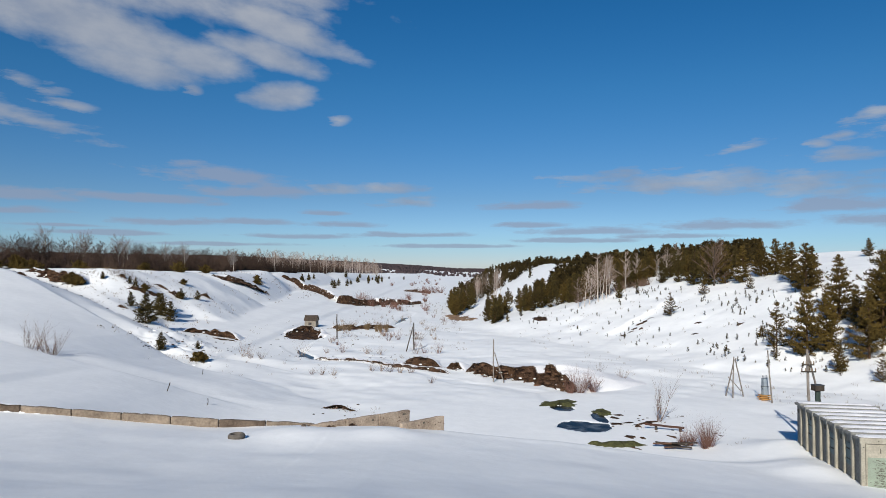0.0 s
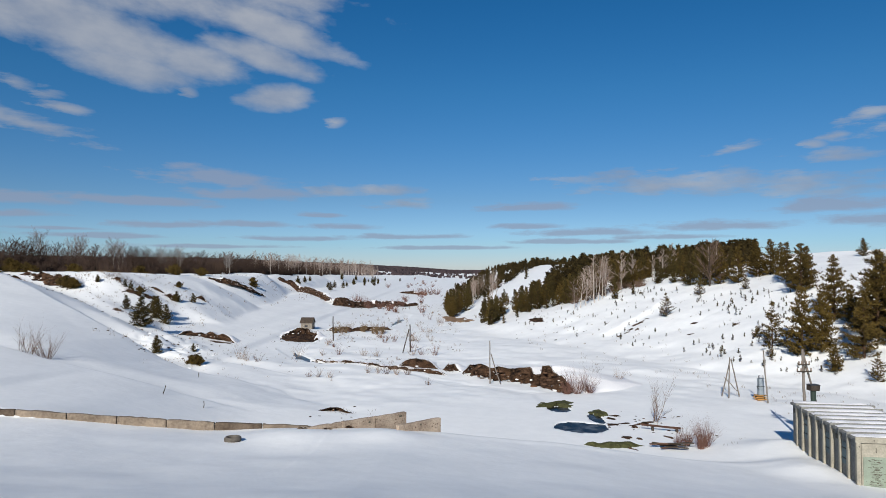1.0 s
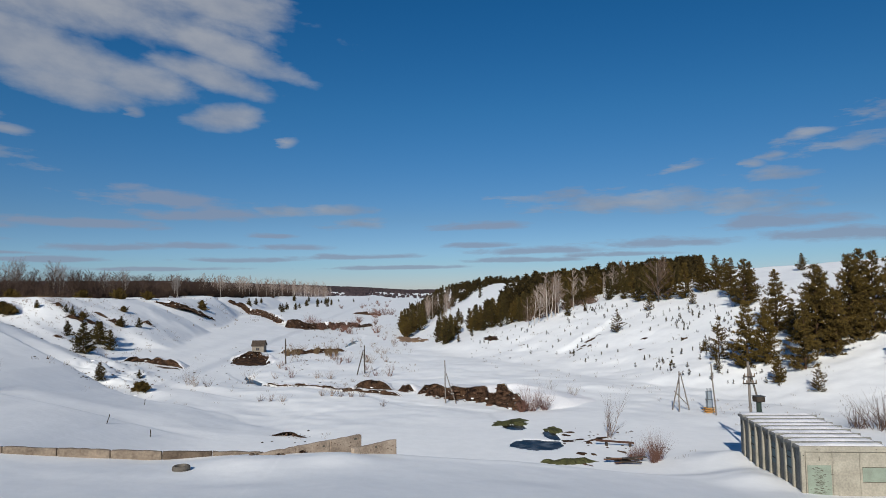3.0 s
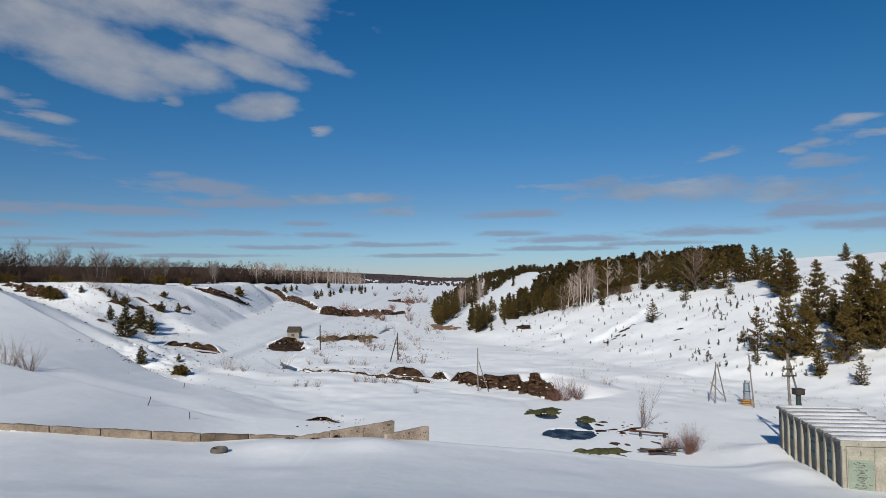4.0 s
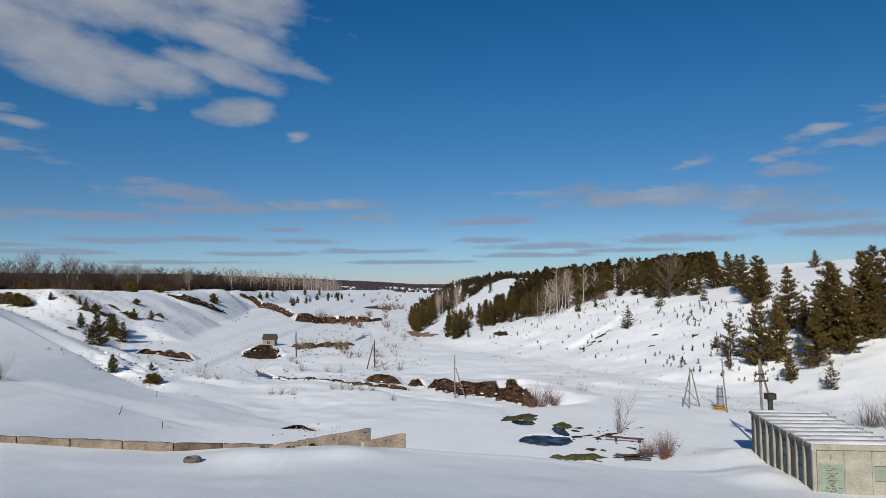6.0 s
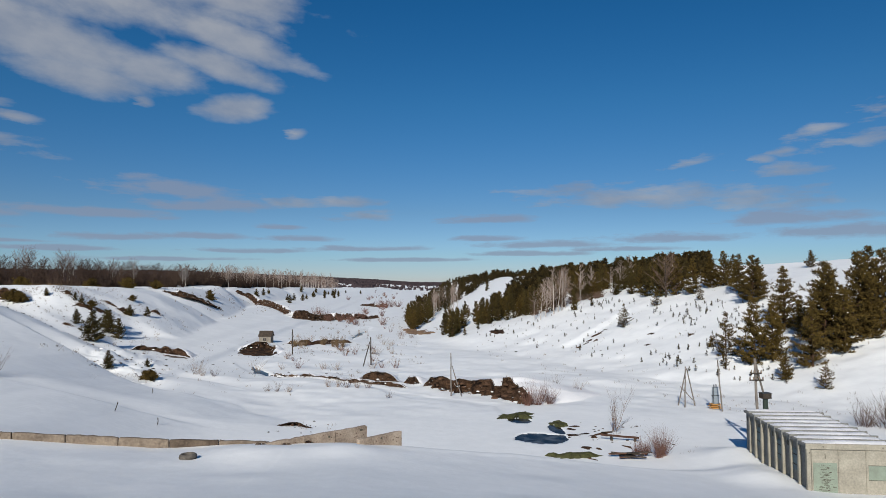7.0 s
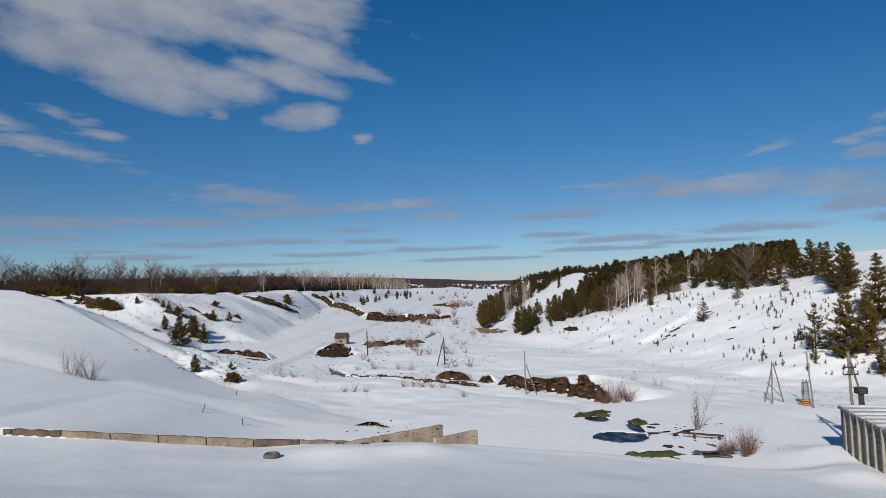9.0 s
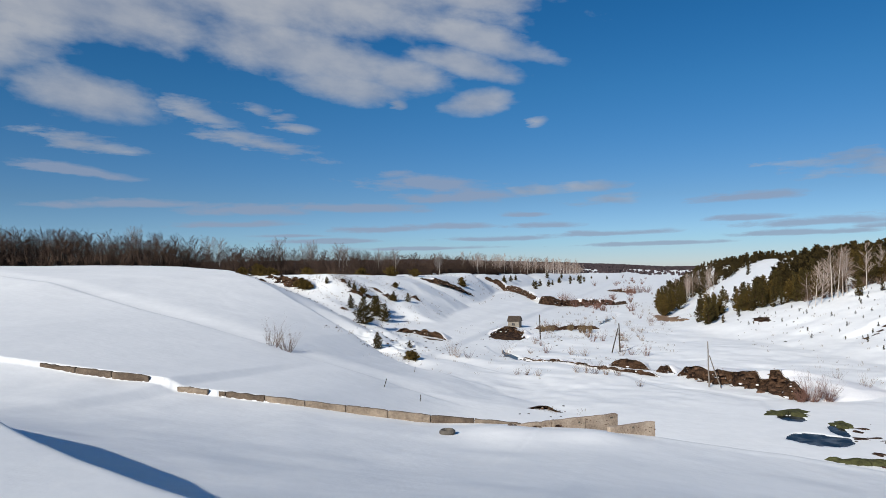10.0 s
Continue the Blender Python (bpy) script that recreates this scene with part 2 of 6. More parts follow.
THICKET = material("bare_thicket_twigs", (0.095, 0.062, 0.045), (0.032, 0.022, 0.018), 0.9, 12.0, 6.0, 0.0)
RED_TWIGS = material("reddish_willow_twigs", (0.25, 0.135, 0.10), (0.10, 0.055, 0.045), 0.85, 0.8, 5.0, 0.0)
PALE_TWIGS = material("pale_straw_twigs", (0.36, 0.28, 0.21), (0.18, 0.13, 0.10), 0.9, 0.8, 5.0, 0.0)
FAR_WOOD = material("distant_bare_wood", (0.075, 0.055, 0.056), (0.035, 0.028, 0.032), 0.95, 60.0, 8.0, 0.0)
WATER = bpy.data.materials.new("dark_pool_water")
WATER.use_nodes = True
wb = WATER.node_tree.nodes["Principled BSDF"]
wb.inputs["Base Color"].default_value, wb.inputs["Roughness"].default_value = (0.012, 0.014, 0.016, 1), 0.16
wb.inputs["IOR"].default_value = 1.33
wb.inputs["Specular IOR Level"].default_value = 0.06
rip = WATER.node_tree.nodes.new("ShaderNodeTexNoise")
rip.inputs["Scale"].default_value, rip.inputs["Detail"].default_value = 2.2, 4
rib = WATER.node_tree.nodes.new("ShaderNodeBump")
rib.inputs["Strength"].default_value, rib.inputs["Distance"].default_value = 0.25, 0.05
WATER.node_tree.links.new(rip.outputs[0], rib.inputs["Height"])
WATER.node_tree.links.new(rib.outputs[0], wb.inputs["Normal"])
slush, tone = WATER.node_tree.nodes.new("ShaderNodeTexNoise"), WATER.node_tree.nodes.new("ShaderNodeValToRGB")
slush.inputs["Scale"].default_value, slush.inputs["Detail"].default_value = 0.9, 6
tone.color_ramp.elements[0].position, tone.color_ramp.elements[0].color = 0.45, (0.009, 0.010, 0.012, 1)
tone.color_ramp.elements[1].position, tone.color_ramp.elements[1].color = 0.72, (0.10, 0.11, 0.12, 1)
where = WATER.node_tree.nodes.new("ShaderNodeTexCoord")
WATER.node_tree.links.new(where.outputs["Object"], slush.inputs["Vector"])
WATER.node_tree.links.new(slush.outputs[0], tone.inputs[0])
WATER.node_tree.links.new(tone.outputs[0], wb.inputs["Base Color"])
GLASS = bpy.data.materials.new("dark_window_glass")
GLASS.use_nodes = True
GLASS.node_tree.nodes["Principled BSDF"].inputs["Base Color"].default_value = (0.02, 0.022, 0.025, 1)
GLASS.node_tree.nodes["Principled BSDF"].inputs["Roughness"].default_value = 0.08


# ---- the lie of the land ----
def ease(t):
    t = np.clip(t, 0.0, 1.0)
    return t * t * (3 - 2 * t)


def lattice(ix, iy, seed):
    n = (ix * 374761393 + iy * 668265263 + seed * 974634777) & 0x7FFFFFFF
    n = ((n ^ (n >> 13)) * 1274126177) & 0x7FFFFFFF
    return ((n ^ (n >> 16)) & 0xFFFF) / 65535.0


def wobble(x, y, size, seed=0):
    """Smooth noise from -1 to 1 with bumps of that size."""
    x, y = np.asarray(x, float) / size, np.asarray(y, float) / size
    ix, iy = np.floor(x).astype(np.int64), np.floor(y).astype(np.int64)
    fx, fy = ease(x - ix), ease(y - iy)
    a, b = lattice(ix, iy, seed), lattice(ix + 1, iy, seed)
    c, d = lattice(ix, iy + 1, seed), lattice(ix + 1, iy + 1, seed)
    return 2 * ((a + (b - a) * fx) * (1 - fy) + (c + (d - c) * fx) * fy) - 1


def floor_height(y):
    return np.interp(y, [-50, 40, 80, 160, 300, 600, 1000, 2000], [0, 0, -0.5, -1, -3, -7, -11, -15])


def climb(u):
    """The profile of a valley side from toe (0) to crest (1)."""
    return np.where(u < 0, 0.0, 0.55 * np.clip(u, 0, 1) + 0.45 * ease(u))


def softmax(a, b, k):
    h = np.clip(0.5 + 0.5 * (a - b) / k, 0, 1)
    return b + (a - b) * h + k * h * (1 - h)


POOLS = [(11.9, 57.5, 2.45, 1.9), (13.8, 60.8, 0.5, 2.0), (11.2, 65.4, 1.2, 1.3)]
GULLIES = [(-36, 128, -70, 152, 7, 1.0), (-42, 246, -86, 330, 12, 2.5), (-48, 200, -74, 192, 10, 1.6), (-60, 440, -92, 470, 14, 2.5)]
STREAM = [(11, 68), (11, 75), (2, 81), (-7, 93), (-20, 103), (-26, 114), (-32, 133),
          (-24, 152), (-14, 170), (-12, 230), (-30, 290), (-28, 340), (-20, 420), (-24, 620), (-20, 900)]


def stream_distance(x, y):
    best = np.full(np.shape(x), 1e9)
    for (ax, ay), (bx, by) in zip(STREAM, STREAM[1:]):
        t = np.clip(((x - ax) * (bx - ax) + (y - ay) * (by - ay)) / ((bx - ax) ** 2 + (by - ay) ** 2), 0, 1)
        best = np.minimum(best, np.hypot(x - ax - t * (bx - ax), y - ay - t * (by - ay)))
    return best


def height(x, y):
    x, y = np.asarray(x, float), np.asarray(y, float)
    bend = y + 4 * wobble(x, y, 60, 3)
    zf = floor_height(y)
    # right side of the valley
    toe = np.interp(bend, [0, 64, 87, 95, 121, 147, 163, 250, 400, 700, 1200, 2500], [50, 47, 40, 33, 23, 11, 4, 3, 6, 12, 40, 150])
    crest = np.interp(bend, [0, 64, 95, 150, 180, 250, 350, 600, 1000, 2500], [105, 100, 88, 70, 60, 50, 50, 42, 60, 400])
    top = np.interp(bend, [0, 64, 95, 150, 180, 250, 350, 600, 1000, 2500], [12, 11, 14, 13, 12, 14, 16, 13, 8, 10])
    right = (top - zf) * climb((x - toe) / (crest - toe)) + np.interp(y, [200, 260], [12.2, 5]) * (1 - np.exp(-np.maximum(x - crest, 0) / 90))
    # left side
    toe = np.interp(bend, [0, 60, 75, 88, 100, 112, 125, 140, 170, 350, 600, 800, 1200, 2500], [8, 8, 20, 33, 38, 46, 44, 38, 42, 56, 50, 45, 60, 150])
    crest = np.interp(bend, [0, 60, 75, 88, 100, 112, 125, 140, 170, 350, 600, 800, 1200, 2500], [118, 118, 100, 92, 82, 84, 80, 74, 68, 85, 75, 70, 120, 500])
    top = np.interp(bend, [0, 60, 88, 110, 150, 180, 250, 350, 600, 800, 1200, 2500], [15, 15, 13.6, 13.4, 12.8, 12.1, 11.6, 11, 9, 4, 0, 12])
    left = (top - zf) * climb((-x - toe) / (crest - toe)) + np.interp(y, [0, 110, 150, 400], [5, 4, 1, 0.5]) * (1 - np.exp(-np.maximum(-x - crest, 0) / 60))
    z = zf + right + left
    # far wooded ridge that closes the view
    far_off, turn = np.hypot(x, y), np.degrees(np.arctan2(x, np.maximum(y, 1.0)))
    ridge = np.interp(turn, [-70, -20, -16.6, -11.8, -7, -2.5, 0.7, 8, 60], [58, 56, 51, 43, 34, 23, 12, 8, 8])
    ridge = ridge + 2.0 * wobble(x, y, 420, 81)
    rise = ease((far_off - 1500) / 1150)
    z = z + (ridge - z) * rise - 9 * np.exp(-((far_off - 2050 - 90 * wobble(x, y, 300, 82)) / 170) ** 2) * ease((turn + 30) / 10)
    # gullies run down the left-hand slope behind the near spur
    for ax, ay, bx, by, wide, deep in GULLIES:
        t = np.clip(((x - ax) * (bx - ax) + (y - ay) * (by - ay)) / ((bx - ax) ** 2 + (by - ay) ** 2), 0, 1)
        off = np.hypot(x - ax - t * (bx - ax), y - ay - t * (by - ay)) + 1.2 * wobble(x, y, 9, 17)
        z = z - deep * (1 - ease(off / wide)) * ease(t * 5) * ease((1 - t) * 4)
    # near left: an apron falls away to a crease, and a spur rises beyond it to a sharp ridge
    crease_y = 57 - 0.29 * (x + 10) + 1.0 * wobble(x, y, 22, 19)
    crease_z = np.interp(x, [-200, -120, -87.3, -76.7, -66, -55.5, -48.3, -43.6, -37.5, -31.2, -24.2, -10], [17.0, 14.9, 12.46, 10.53, 8.93, 7.48, 6.2, 5.48, 4.3, 3.3, 2.0, 0.4])
    ridge_y = 86 - 0.74 * (x + 34) + 0.8 * wobble(x, y, 14, 23)
    ridge_z = np.interp(x, [-336, -158, -116, -97.1, -84.8, -75.5, -65.2, -59.2, -53.8, -47.3, -43.6, -40.2, -36.4, -32.8, -28], [21.8, 16.8, 15.3, 14.37, 13.45, 12.0, 9.6, 8.23, 6.89, 4.97, 3.94, 2.56, 1.34, 0.8, 0.5])
    crack_z = np.interp(x, [-158, -116, -90.4, -83.3, -74.4, -66.5, -60.3, -53.9, -49.6, -44.9, -42, -37.9, -32.8], [16.6, 15.0, 12.2, 11.0, 9.24, 7.66, 6.31, 5.02, 3.95, 2.7, 2.0, 0.9, 0.0])
    wall_y = np.clip(39.15 + 0.149 * (x + 44), 36.0, 44.4)
    wall_z = np.interp(x, [-60, -43, -34.2, -32.9, -29.4, -23.5, -19.5, -15.6, -10], [8.6, 6.62, 5.66, 5.04, 4.70, 4.12, 3.74, 3.32, 2.85])
    up = np.clip((y - crease_y) / (ridge_y - crease_y), 0, 1)
    near = np.where(y < crease_y, wall_z + (crease_z - wall_z) * np.clip((y - wall_y) / (crease_y - wall_y), 0, 1),
                    crease_z + (ridge_z - crease_z) * (0.75 * up + 0.25 * ease(up)))
    # a shallow drift lip runs along the crease
    near = near - 0.34 * ease((y - crease_y) / 0.9) * (1 - ease((y - crease_y - 1.2) / 6))
    behind = y - ridge_y
    near = near + (crack_z - ridge_z) * np.clip(behind / 12, 0, 1) \
        - np.interp(x, [-78, -66, -56, -46, -38, -32, -28], [0.0, 0.35, 0.9, 1.3, 1.3, 0.8, 0.2]) * ease(behind / 1.5) * (1 - ease((behind - 2.6) / 6.5)) \
        - 0.45 * ease((behind - 12) / 0.8) * (1 - ease((behind - 14) / 5))
    keep = ease((-15 - x) / 12) * (1 - ease((y - ridge_y - 15) / 16)) * ease((y - wall_y + 0.35) / 0.5)
    z = z + (near - z) * keep
    # drifts
    far = (1 - 0.75 * keep) * ease((y - 45) / 40) * ease((np.hypot(x - 12.5, y - 58) - 9) / 10)
    z = z + 0.30 * far * wobble(x, y, 13, 1) + 0.19 * far * wobble(x, y, 4.5, 2) + 0.085 * far * wobble(x, y, 1.7, 4) + np.interp(y, [100, 160], [0.25, 0.8]) * ease((np.abs(x) - 30) / 40) * far * wobble(x, y, 27, 5)
    # a small scarp crosses the right-hand slope
    cut_y = np.interp(x, [29.5, 33.3, 37.3, 43.1, 46], [127.8, 130.1, 132.6, 137.0, 138.5]) + 0.7 * wobble(x, y, 3, 51)
    z = z - 0.55 * (ease((cut_y - y) / 1.4) * (1 - ease((cut_y - y - 2.5) / 7))) * ease((x - 28) / 4) * ease((48 - x) / 4)
    # slumped, broken ground at the mouth of the gully
    broken = (1 - ease((np.hypot((x + 41.5) / 6.5, (y - 103) / 13) - 0.6) / 0.4)) + 0.7 * (1 - ease((np.hypot((x + 35.5) / 4, (y - 129) / 7) - 0.5) / 0.5))
    z = z + broken * (0.55 * np.abs(wobble(x, y, 2.6, 61)) + 0.30 * np.abs(wobble(x, y, 1.1, 62)) - 0.25)
    # washed-out pit beside the hut, open towards the brook
    half = np.interp(y, [112, 128, 141.5], [1.0, 2.4, 4.6])
    q = np.hypot((x - np.interp(y, [112, 128, 141.5], [-25.2, -27.6, -29.3])) / half, np.maximum(y - 141.5, 0) / 5.0) + 0.10 * wobble(x, y, 2.2, 64)
    z = z - 2.1 * np.clip((y - 114) / 24, 0, 1) * (1 - ease((q - 0.74) / 0.24))
    # pools below the dam and a brook that has cut into the valley floor
    for px, py, rx, ry in POOLS:
        q = np.hypot((x - px) / rx, (y - py) / ry) + 0.22 * wobble(x, y, 1.6, 21) + 0.10 * wobble(x, y, 0.6, 22)
        z = z - 0.20 * (1 - ease((q - 0.95) / 0.06))
    d = stream_distance(x, y) + 0.7 * wobble(x, y, 3.0, 8)
    z = z - np.interp(y, [66, 100, 112, 140, 150], [0.1, 0.12, 0.8, 1.1, 0.4]) * (1 - ease((d - 0.5) / 0.9))
    # embankment that falls from the dam's crest
    edge = np.interp(x, [-60.0, -20, -16, -12.35, -7.87, -5.88, -4.66, -2.0, 60.0], [30.0, 14.5, 12.3, 10.08, 7.46, 6.49, 5.93, 3.2, 2.4]) + 0.12 * wobble(x, y, 2.3, 9)
    lip_x, lip_z = [-60, -44, -43, -40.4, -37.2, -34.3, -32.9, -29.8, -23.5, -19.5, -15.6, -10, 0, 10, 20, 30, 60], \
        [8.5, 6.6, 6.45, 5.92, 5.57, 5.26, 4.72, 4.42, 3.78, 3.30, 2.95, 2.74, 2.70, 1.45, 0.5, 0.1, 0.1]
    lip = np.where(x > -7, sum(np.interp(x + d, lip_x, lip_z) for d in (-6, -4, -2, 0, 2, 4, 6)) / 7, np.interp(x, lip_x, lip_z))
    toe_y = np.where(x < -15, wall_y, np.interp(x, [-15, -9], [43.46, 43.0]))
    run = (y - edge) / (toe_y - edge)
    brow = 11.4 - 0.13 * (np.minimum(np.maximum(y, 0.5), edge) - 0.5)
    bank = brow + (lip - brow) * np.clip(run, 0, 1) - (np.interp(x, [-30, -17, -12, -8, -5, -3], [1.2, 1.3, 1.25, 0.9, 0.5, 0.2]) * ease((y - edge) / 1.4) + np.interp(x, [-52, -43, -10, 20], [0.4, 2.6, 3.4, 7.0]) * np.clip(run, 0, 1)) * (1 - np.clip(run, 0, 1)) \
        - 5 * ease((y - toe_y - 0.5) / np.interp(x, [-20, -10], [4, 10])) + 0.16 * wobble(x, y, 9, 11) * ease(run * 4) + 0.05 * wobble(x, y, 2.5, 12) * ease(run * 4)
    for px, py, r, up in ((-8.8, 41.2, 3.2, 0.55), (-3.6, 41.6, 2.4, 0.45), (22.6, 42, 2.0, 0.4)):
        bank = bank + up * np.exp(-((x - px) ** 2 + (y - py) ** 2) / r ** 2)
    bank = np.where(y < -6, 11.4 - 2.5 * ease((-6 - y) / 10), bank)
    out = softmax(z, bank, np.interp(x, [-16, -8], [0.25, 0.6]))
    # drift against the long side of the row of cells
    along = (y - 38.6) / 11
    return out + (0.05 + 0.75 * np.clip(along, 0, 1)) * np.exp(-((x - 23.0 - 1.82 * along) / 2.6) ** 2) * ease(along * 4 + 1) * ease((1.35 - along) * 2.5)


def ground(x, y):
    return float(height(np.array([float(x)]), np.array([float(y)]))[0])
# ---- end of the land ----


# ---- mesh helpers ----
def mesh_object(name, verts, faces, mat, parent=None, label="", smooth=False, slots=None):
    """A mesh object from vertices and faces, quickly where all faces have the same number of corners."""
    me = bpy.data.meshes.new(name)
    if isinstance(faces, np.ndarray):
        v = np.asarray(verts, dtype=np.float32)
        n, k = faces.shape
        me.vertices.add(len(v))
        me.vertices.foreach_set("co", v.ravel())
        me.loops.add(n * k)
        me.loops.foreach_set("vertex_index", faces.ravel().astype(np.int32))
        me.polygons.add(n)
        me.polygons.foreach_set("loop_start", (np.arange(n) * k).astype(np.int32))
    else:
        me.from_pydata([tuple(v) for v in verts], [], [tuple(f) for f in faces])
    for m in (mat if isinstance(mat, (list, tuple)) else [mat]):
        me.materials.append(m)
    if slots is not None:
        me.polygons.foreach_set("material_index", np.asarray(slots, dtype=np.int32))
    if smooth:
        me.polygons.foreach_set("use_smooth", np.ones(len(me.polygons), dtype=bool))
    me.update(calc_edges=True)
    ob = new(name, me)
    if parent is not None:
        ob.parent = parent
    if label:
        tagged(ob, label)
    return ob


def part(name, bm, mat, parent, label=""):
    me = bpy.data.meshes.new(name)
    bm.to_mesh(me)
    bm.free()
    me.materials.append(mat)
    ob = new(name, me)
    ob.parent = parent
    if label:
        tagged(ob, label)
    return ob


def thing(name, x, y, z, turn, label, category, group="", kind=""):
    ob = new(name)
    ob.matrix_basis = pose(x, y, z, 0, 0, turn)
    ob.empty_display_size = 0.2
    return tagged(ob, label, category, group, kind)


def slab(size, centre, bevel=0.02, m=None):
    """A bevelled block."""
    bm = bmesh.new()
    bmesh.ops.create_cube(bm, size=1.0)
    bmesh.ops.scale(bm, vec=size, verts=bm.verts)
    if bevel:
        bmesh.ops.bevel(bm, geom=bm.edges[:], offset=bevel, segments=1, affect="EDGES")
    bmesh.ops.translate(bm, vec=centre, verts=bm.verts)
    if m is not None:
        bmesh.ops.transform(bm, matrix=m, verts=bm.verts)
    return bm


def tube(p0, p1, r0, r1, sides=10, knots=5, rough=0.06, seed=0):
    """A slightly crooked round pole between two points."""
    rnd = random.Random(seed)
    p0, p1 = Vector(p0), Vector(p1)
    axis = (p1 - p0).normalized()
    side = axis.orthogonal().normalized()
    up = axis.cross(side)
    bm = bmesh.new()
    rings = []
    for k in range(knots + 1):
        t = k / knots
        c = p0.lerp(p1, t) + (side * rnd.uniform(-1, 1) + up * rnd.uniform(-1, 1)) * rough * (0 < k < knots)
        r = r0 + (r1 - r0) * t
        rings.append([bm.verts.new(c + (side * math.cos(a) + up * math.sin(a)) * r * rnd.uniform(0.94, 1.06))
                      for a in (2 * math.pi * s / sides for s in range(sides))])
    for a, b in zip(rings, rings[1:]):
        for s in range(sides):
            bm.faces.new((a[s], a[(s + 1) % sides], b[(s + 1) % sides], b[s]))
    bm.faces.new(rings[0][::-1])
    bm.faces.new(rings[-1])
    return bm


def sticks(segs, sides=3):
    """Vertices and faces of many thin tapered rods: rows of x0 y0 z0 x1 y1 z1 r0 r1."""
    s = np.asarray(segs, float)
    a, b = s[:, 0:3], s[:, 3:6]
    d = b - a
    d /= np.maximum(np.linalg.norm(d, axis=1, keepdims=True), 1e-9)
    ref = np.where(np.abs(d[:, 2:3]) > 0.9, [[1.0, 0, 0]], [[0, 0, 1.0]])
    u = np.cross(d, ref)
    u /= np.linalg.norm(u, axis=1, keepdims=True)
    w = np.cross(d, u)
    n = len(s)
    verts = np.zeros((n, 2, sides, 3))
    for k in range(sides):
        o = math.cos(2 * math.pi * k / sides) * u + math.sin(2 * math.pi * k / sides) * w
        verts[:, 0, k] = a + o * s[:, 6:7]
        verts[:, 1, k] = b + o * s[:, 7:8]
    base = (np.arange(n) * 2 * sides)[:, None]
    faces = np.concatenate([base + np.array([[k, (k + 1) % sides, sides + (k + 1) % sides, sides + k]]) for k in range(sides)], 0)
    return verts.reshape(-1, 3), faces


def ribbons(segs, seed=0):
    """Like sticks, for twigs too far off to show their roundness: one flat strip each, turned at random."""
    s = np.asarray(segs, float)
    a, b = s[:, 0:3], s[:, 3:6]
    u = np.cross(b - a, np.random.RandomState(seed).normal(size=(len(s), 3)))
    u /= np.maximum(np.linalg.norm(u, axis=1, keepdims=True), 1e-9)
    verts = np.stack([a - u * s[:, 6:7], a + u * s[:, 6:7], b + u * s[:, 7:8], b - u * s[:, 7:8]], 1)
    return verts.reshape(-1, 3), np.arange(len(s) * 4).reshape(-1, 4)


def grow(rnd, start, way, length, r, depth, out, kids=4, spread=0.7, lift=0.25, parts=3):
    """A branch that bends upward and forks."""
    p, d = np.array(start, float), np.array(way, float)
    step = length / parts
    for k in range(parts):
        d = d + np.array([rnd.uniform(-1, 1), rnd.uniform(-1, 1), rnd.uniform(-0.3, 1) * lift * 2]) * 0.22
        d /= np.linalg.norm(d)
        q = p + d * step
        r0, r1 = r * (1 - 0.75 * k / parts), r * (1 - 0.75 * (k + 1) / parts)
        out.append((*p, *q, r0, r1))
        if depth > 0:
            for _ in range(kids):
                t = rnd.random()
                e = d + np.array([rnd.uniform(-1, 1), rnd.uniform(-1, 1), rnd.uniform(-0.2, 0.8)]) * spread
                e /= np.linalg.norm(e)
                grow(rnd, p + (q - p) * t, e, length * rnd.uniform(0.3, 0.5), r1 * 0.6, depth - 1, out, kids, spread, lift, 2)
        p = q
    return out


def shrub_segs(seed, h, spread, stems, kids=2, depth=1, r=0.02):
    rnd = random.Random(seed)
    out = []
    for _ in range(stems):
        a, s = rnd.uniform(0, 2 * math.pi), rnd.random() ** 0.7 * spread
        way = np.array([math.cos(a) * s, math.sin(a) * s, 1.0])
        way /= np.linalg.norm(way)
        o = rnd.random() * 0.25 * h * spread
        grow(rnd, (math.cos(a) * o, math.sin(a) * o, -0.1), way, h * rnd.uniform(0.55, 1.05), r, depth, out, kids, 0.55, 0.2, 3)
    return out


def bare_tree_segs(seed, h, r=0.12, first=0.3, boughs=16, kids=3, reach=0.32):
    rnd = random.Random(seed)
    trunk, twigs = [], []
    p = np.array([0.0, 0, -0.2])
    for k in range(7):
        q = np.array([p[0] + rnd.uniform(-1, 1) * h * 0.012, p[1] + rnd.uniform(-1, 1) * h * 0.012, h * (k + 1) / 7])
        trunk.append((*p, *q, r * (1 - 0.9 * k / 7), r * (1 - 0.9 * (k + 1) / 7)))
        p = q
    for k in range(boughs):
        t = first + (0.97 - first) * k / boughs
        seg = trunk[min(6, int(t * 7))]
        a = rnd.uniform(0, 2 * math.pi)
        way = np.array([math.cos(a), math.sin(a), rnd.uniform(0.5, 1.3)])
        way /= np.linalg.norm(way)
        f = t * 7 - int(t * 7)
        start = np.array(seg[:3]) * (1 - f) + np.array(seg[3:6]) * f
        grow(rnd, start, way, h * reach * (1.15 - t) * rnd.uniform(0.7, 1.2) + 0.3, r * 0.33 * (1.1 - t), 1, twigs, kids, 0.6, 0.3, 3)
    return trunk, twigs


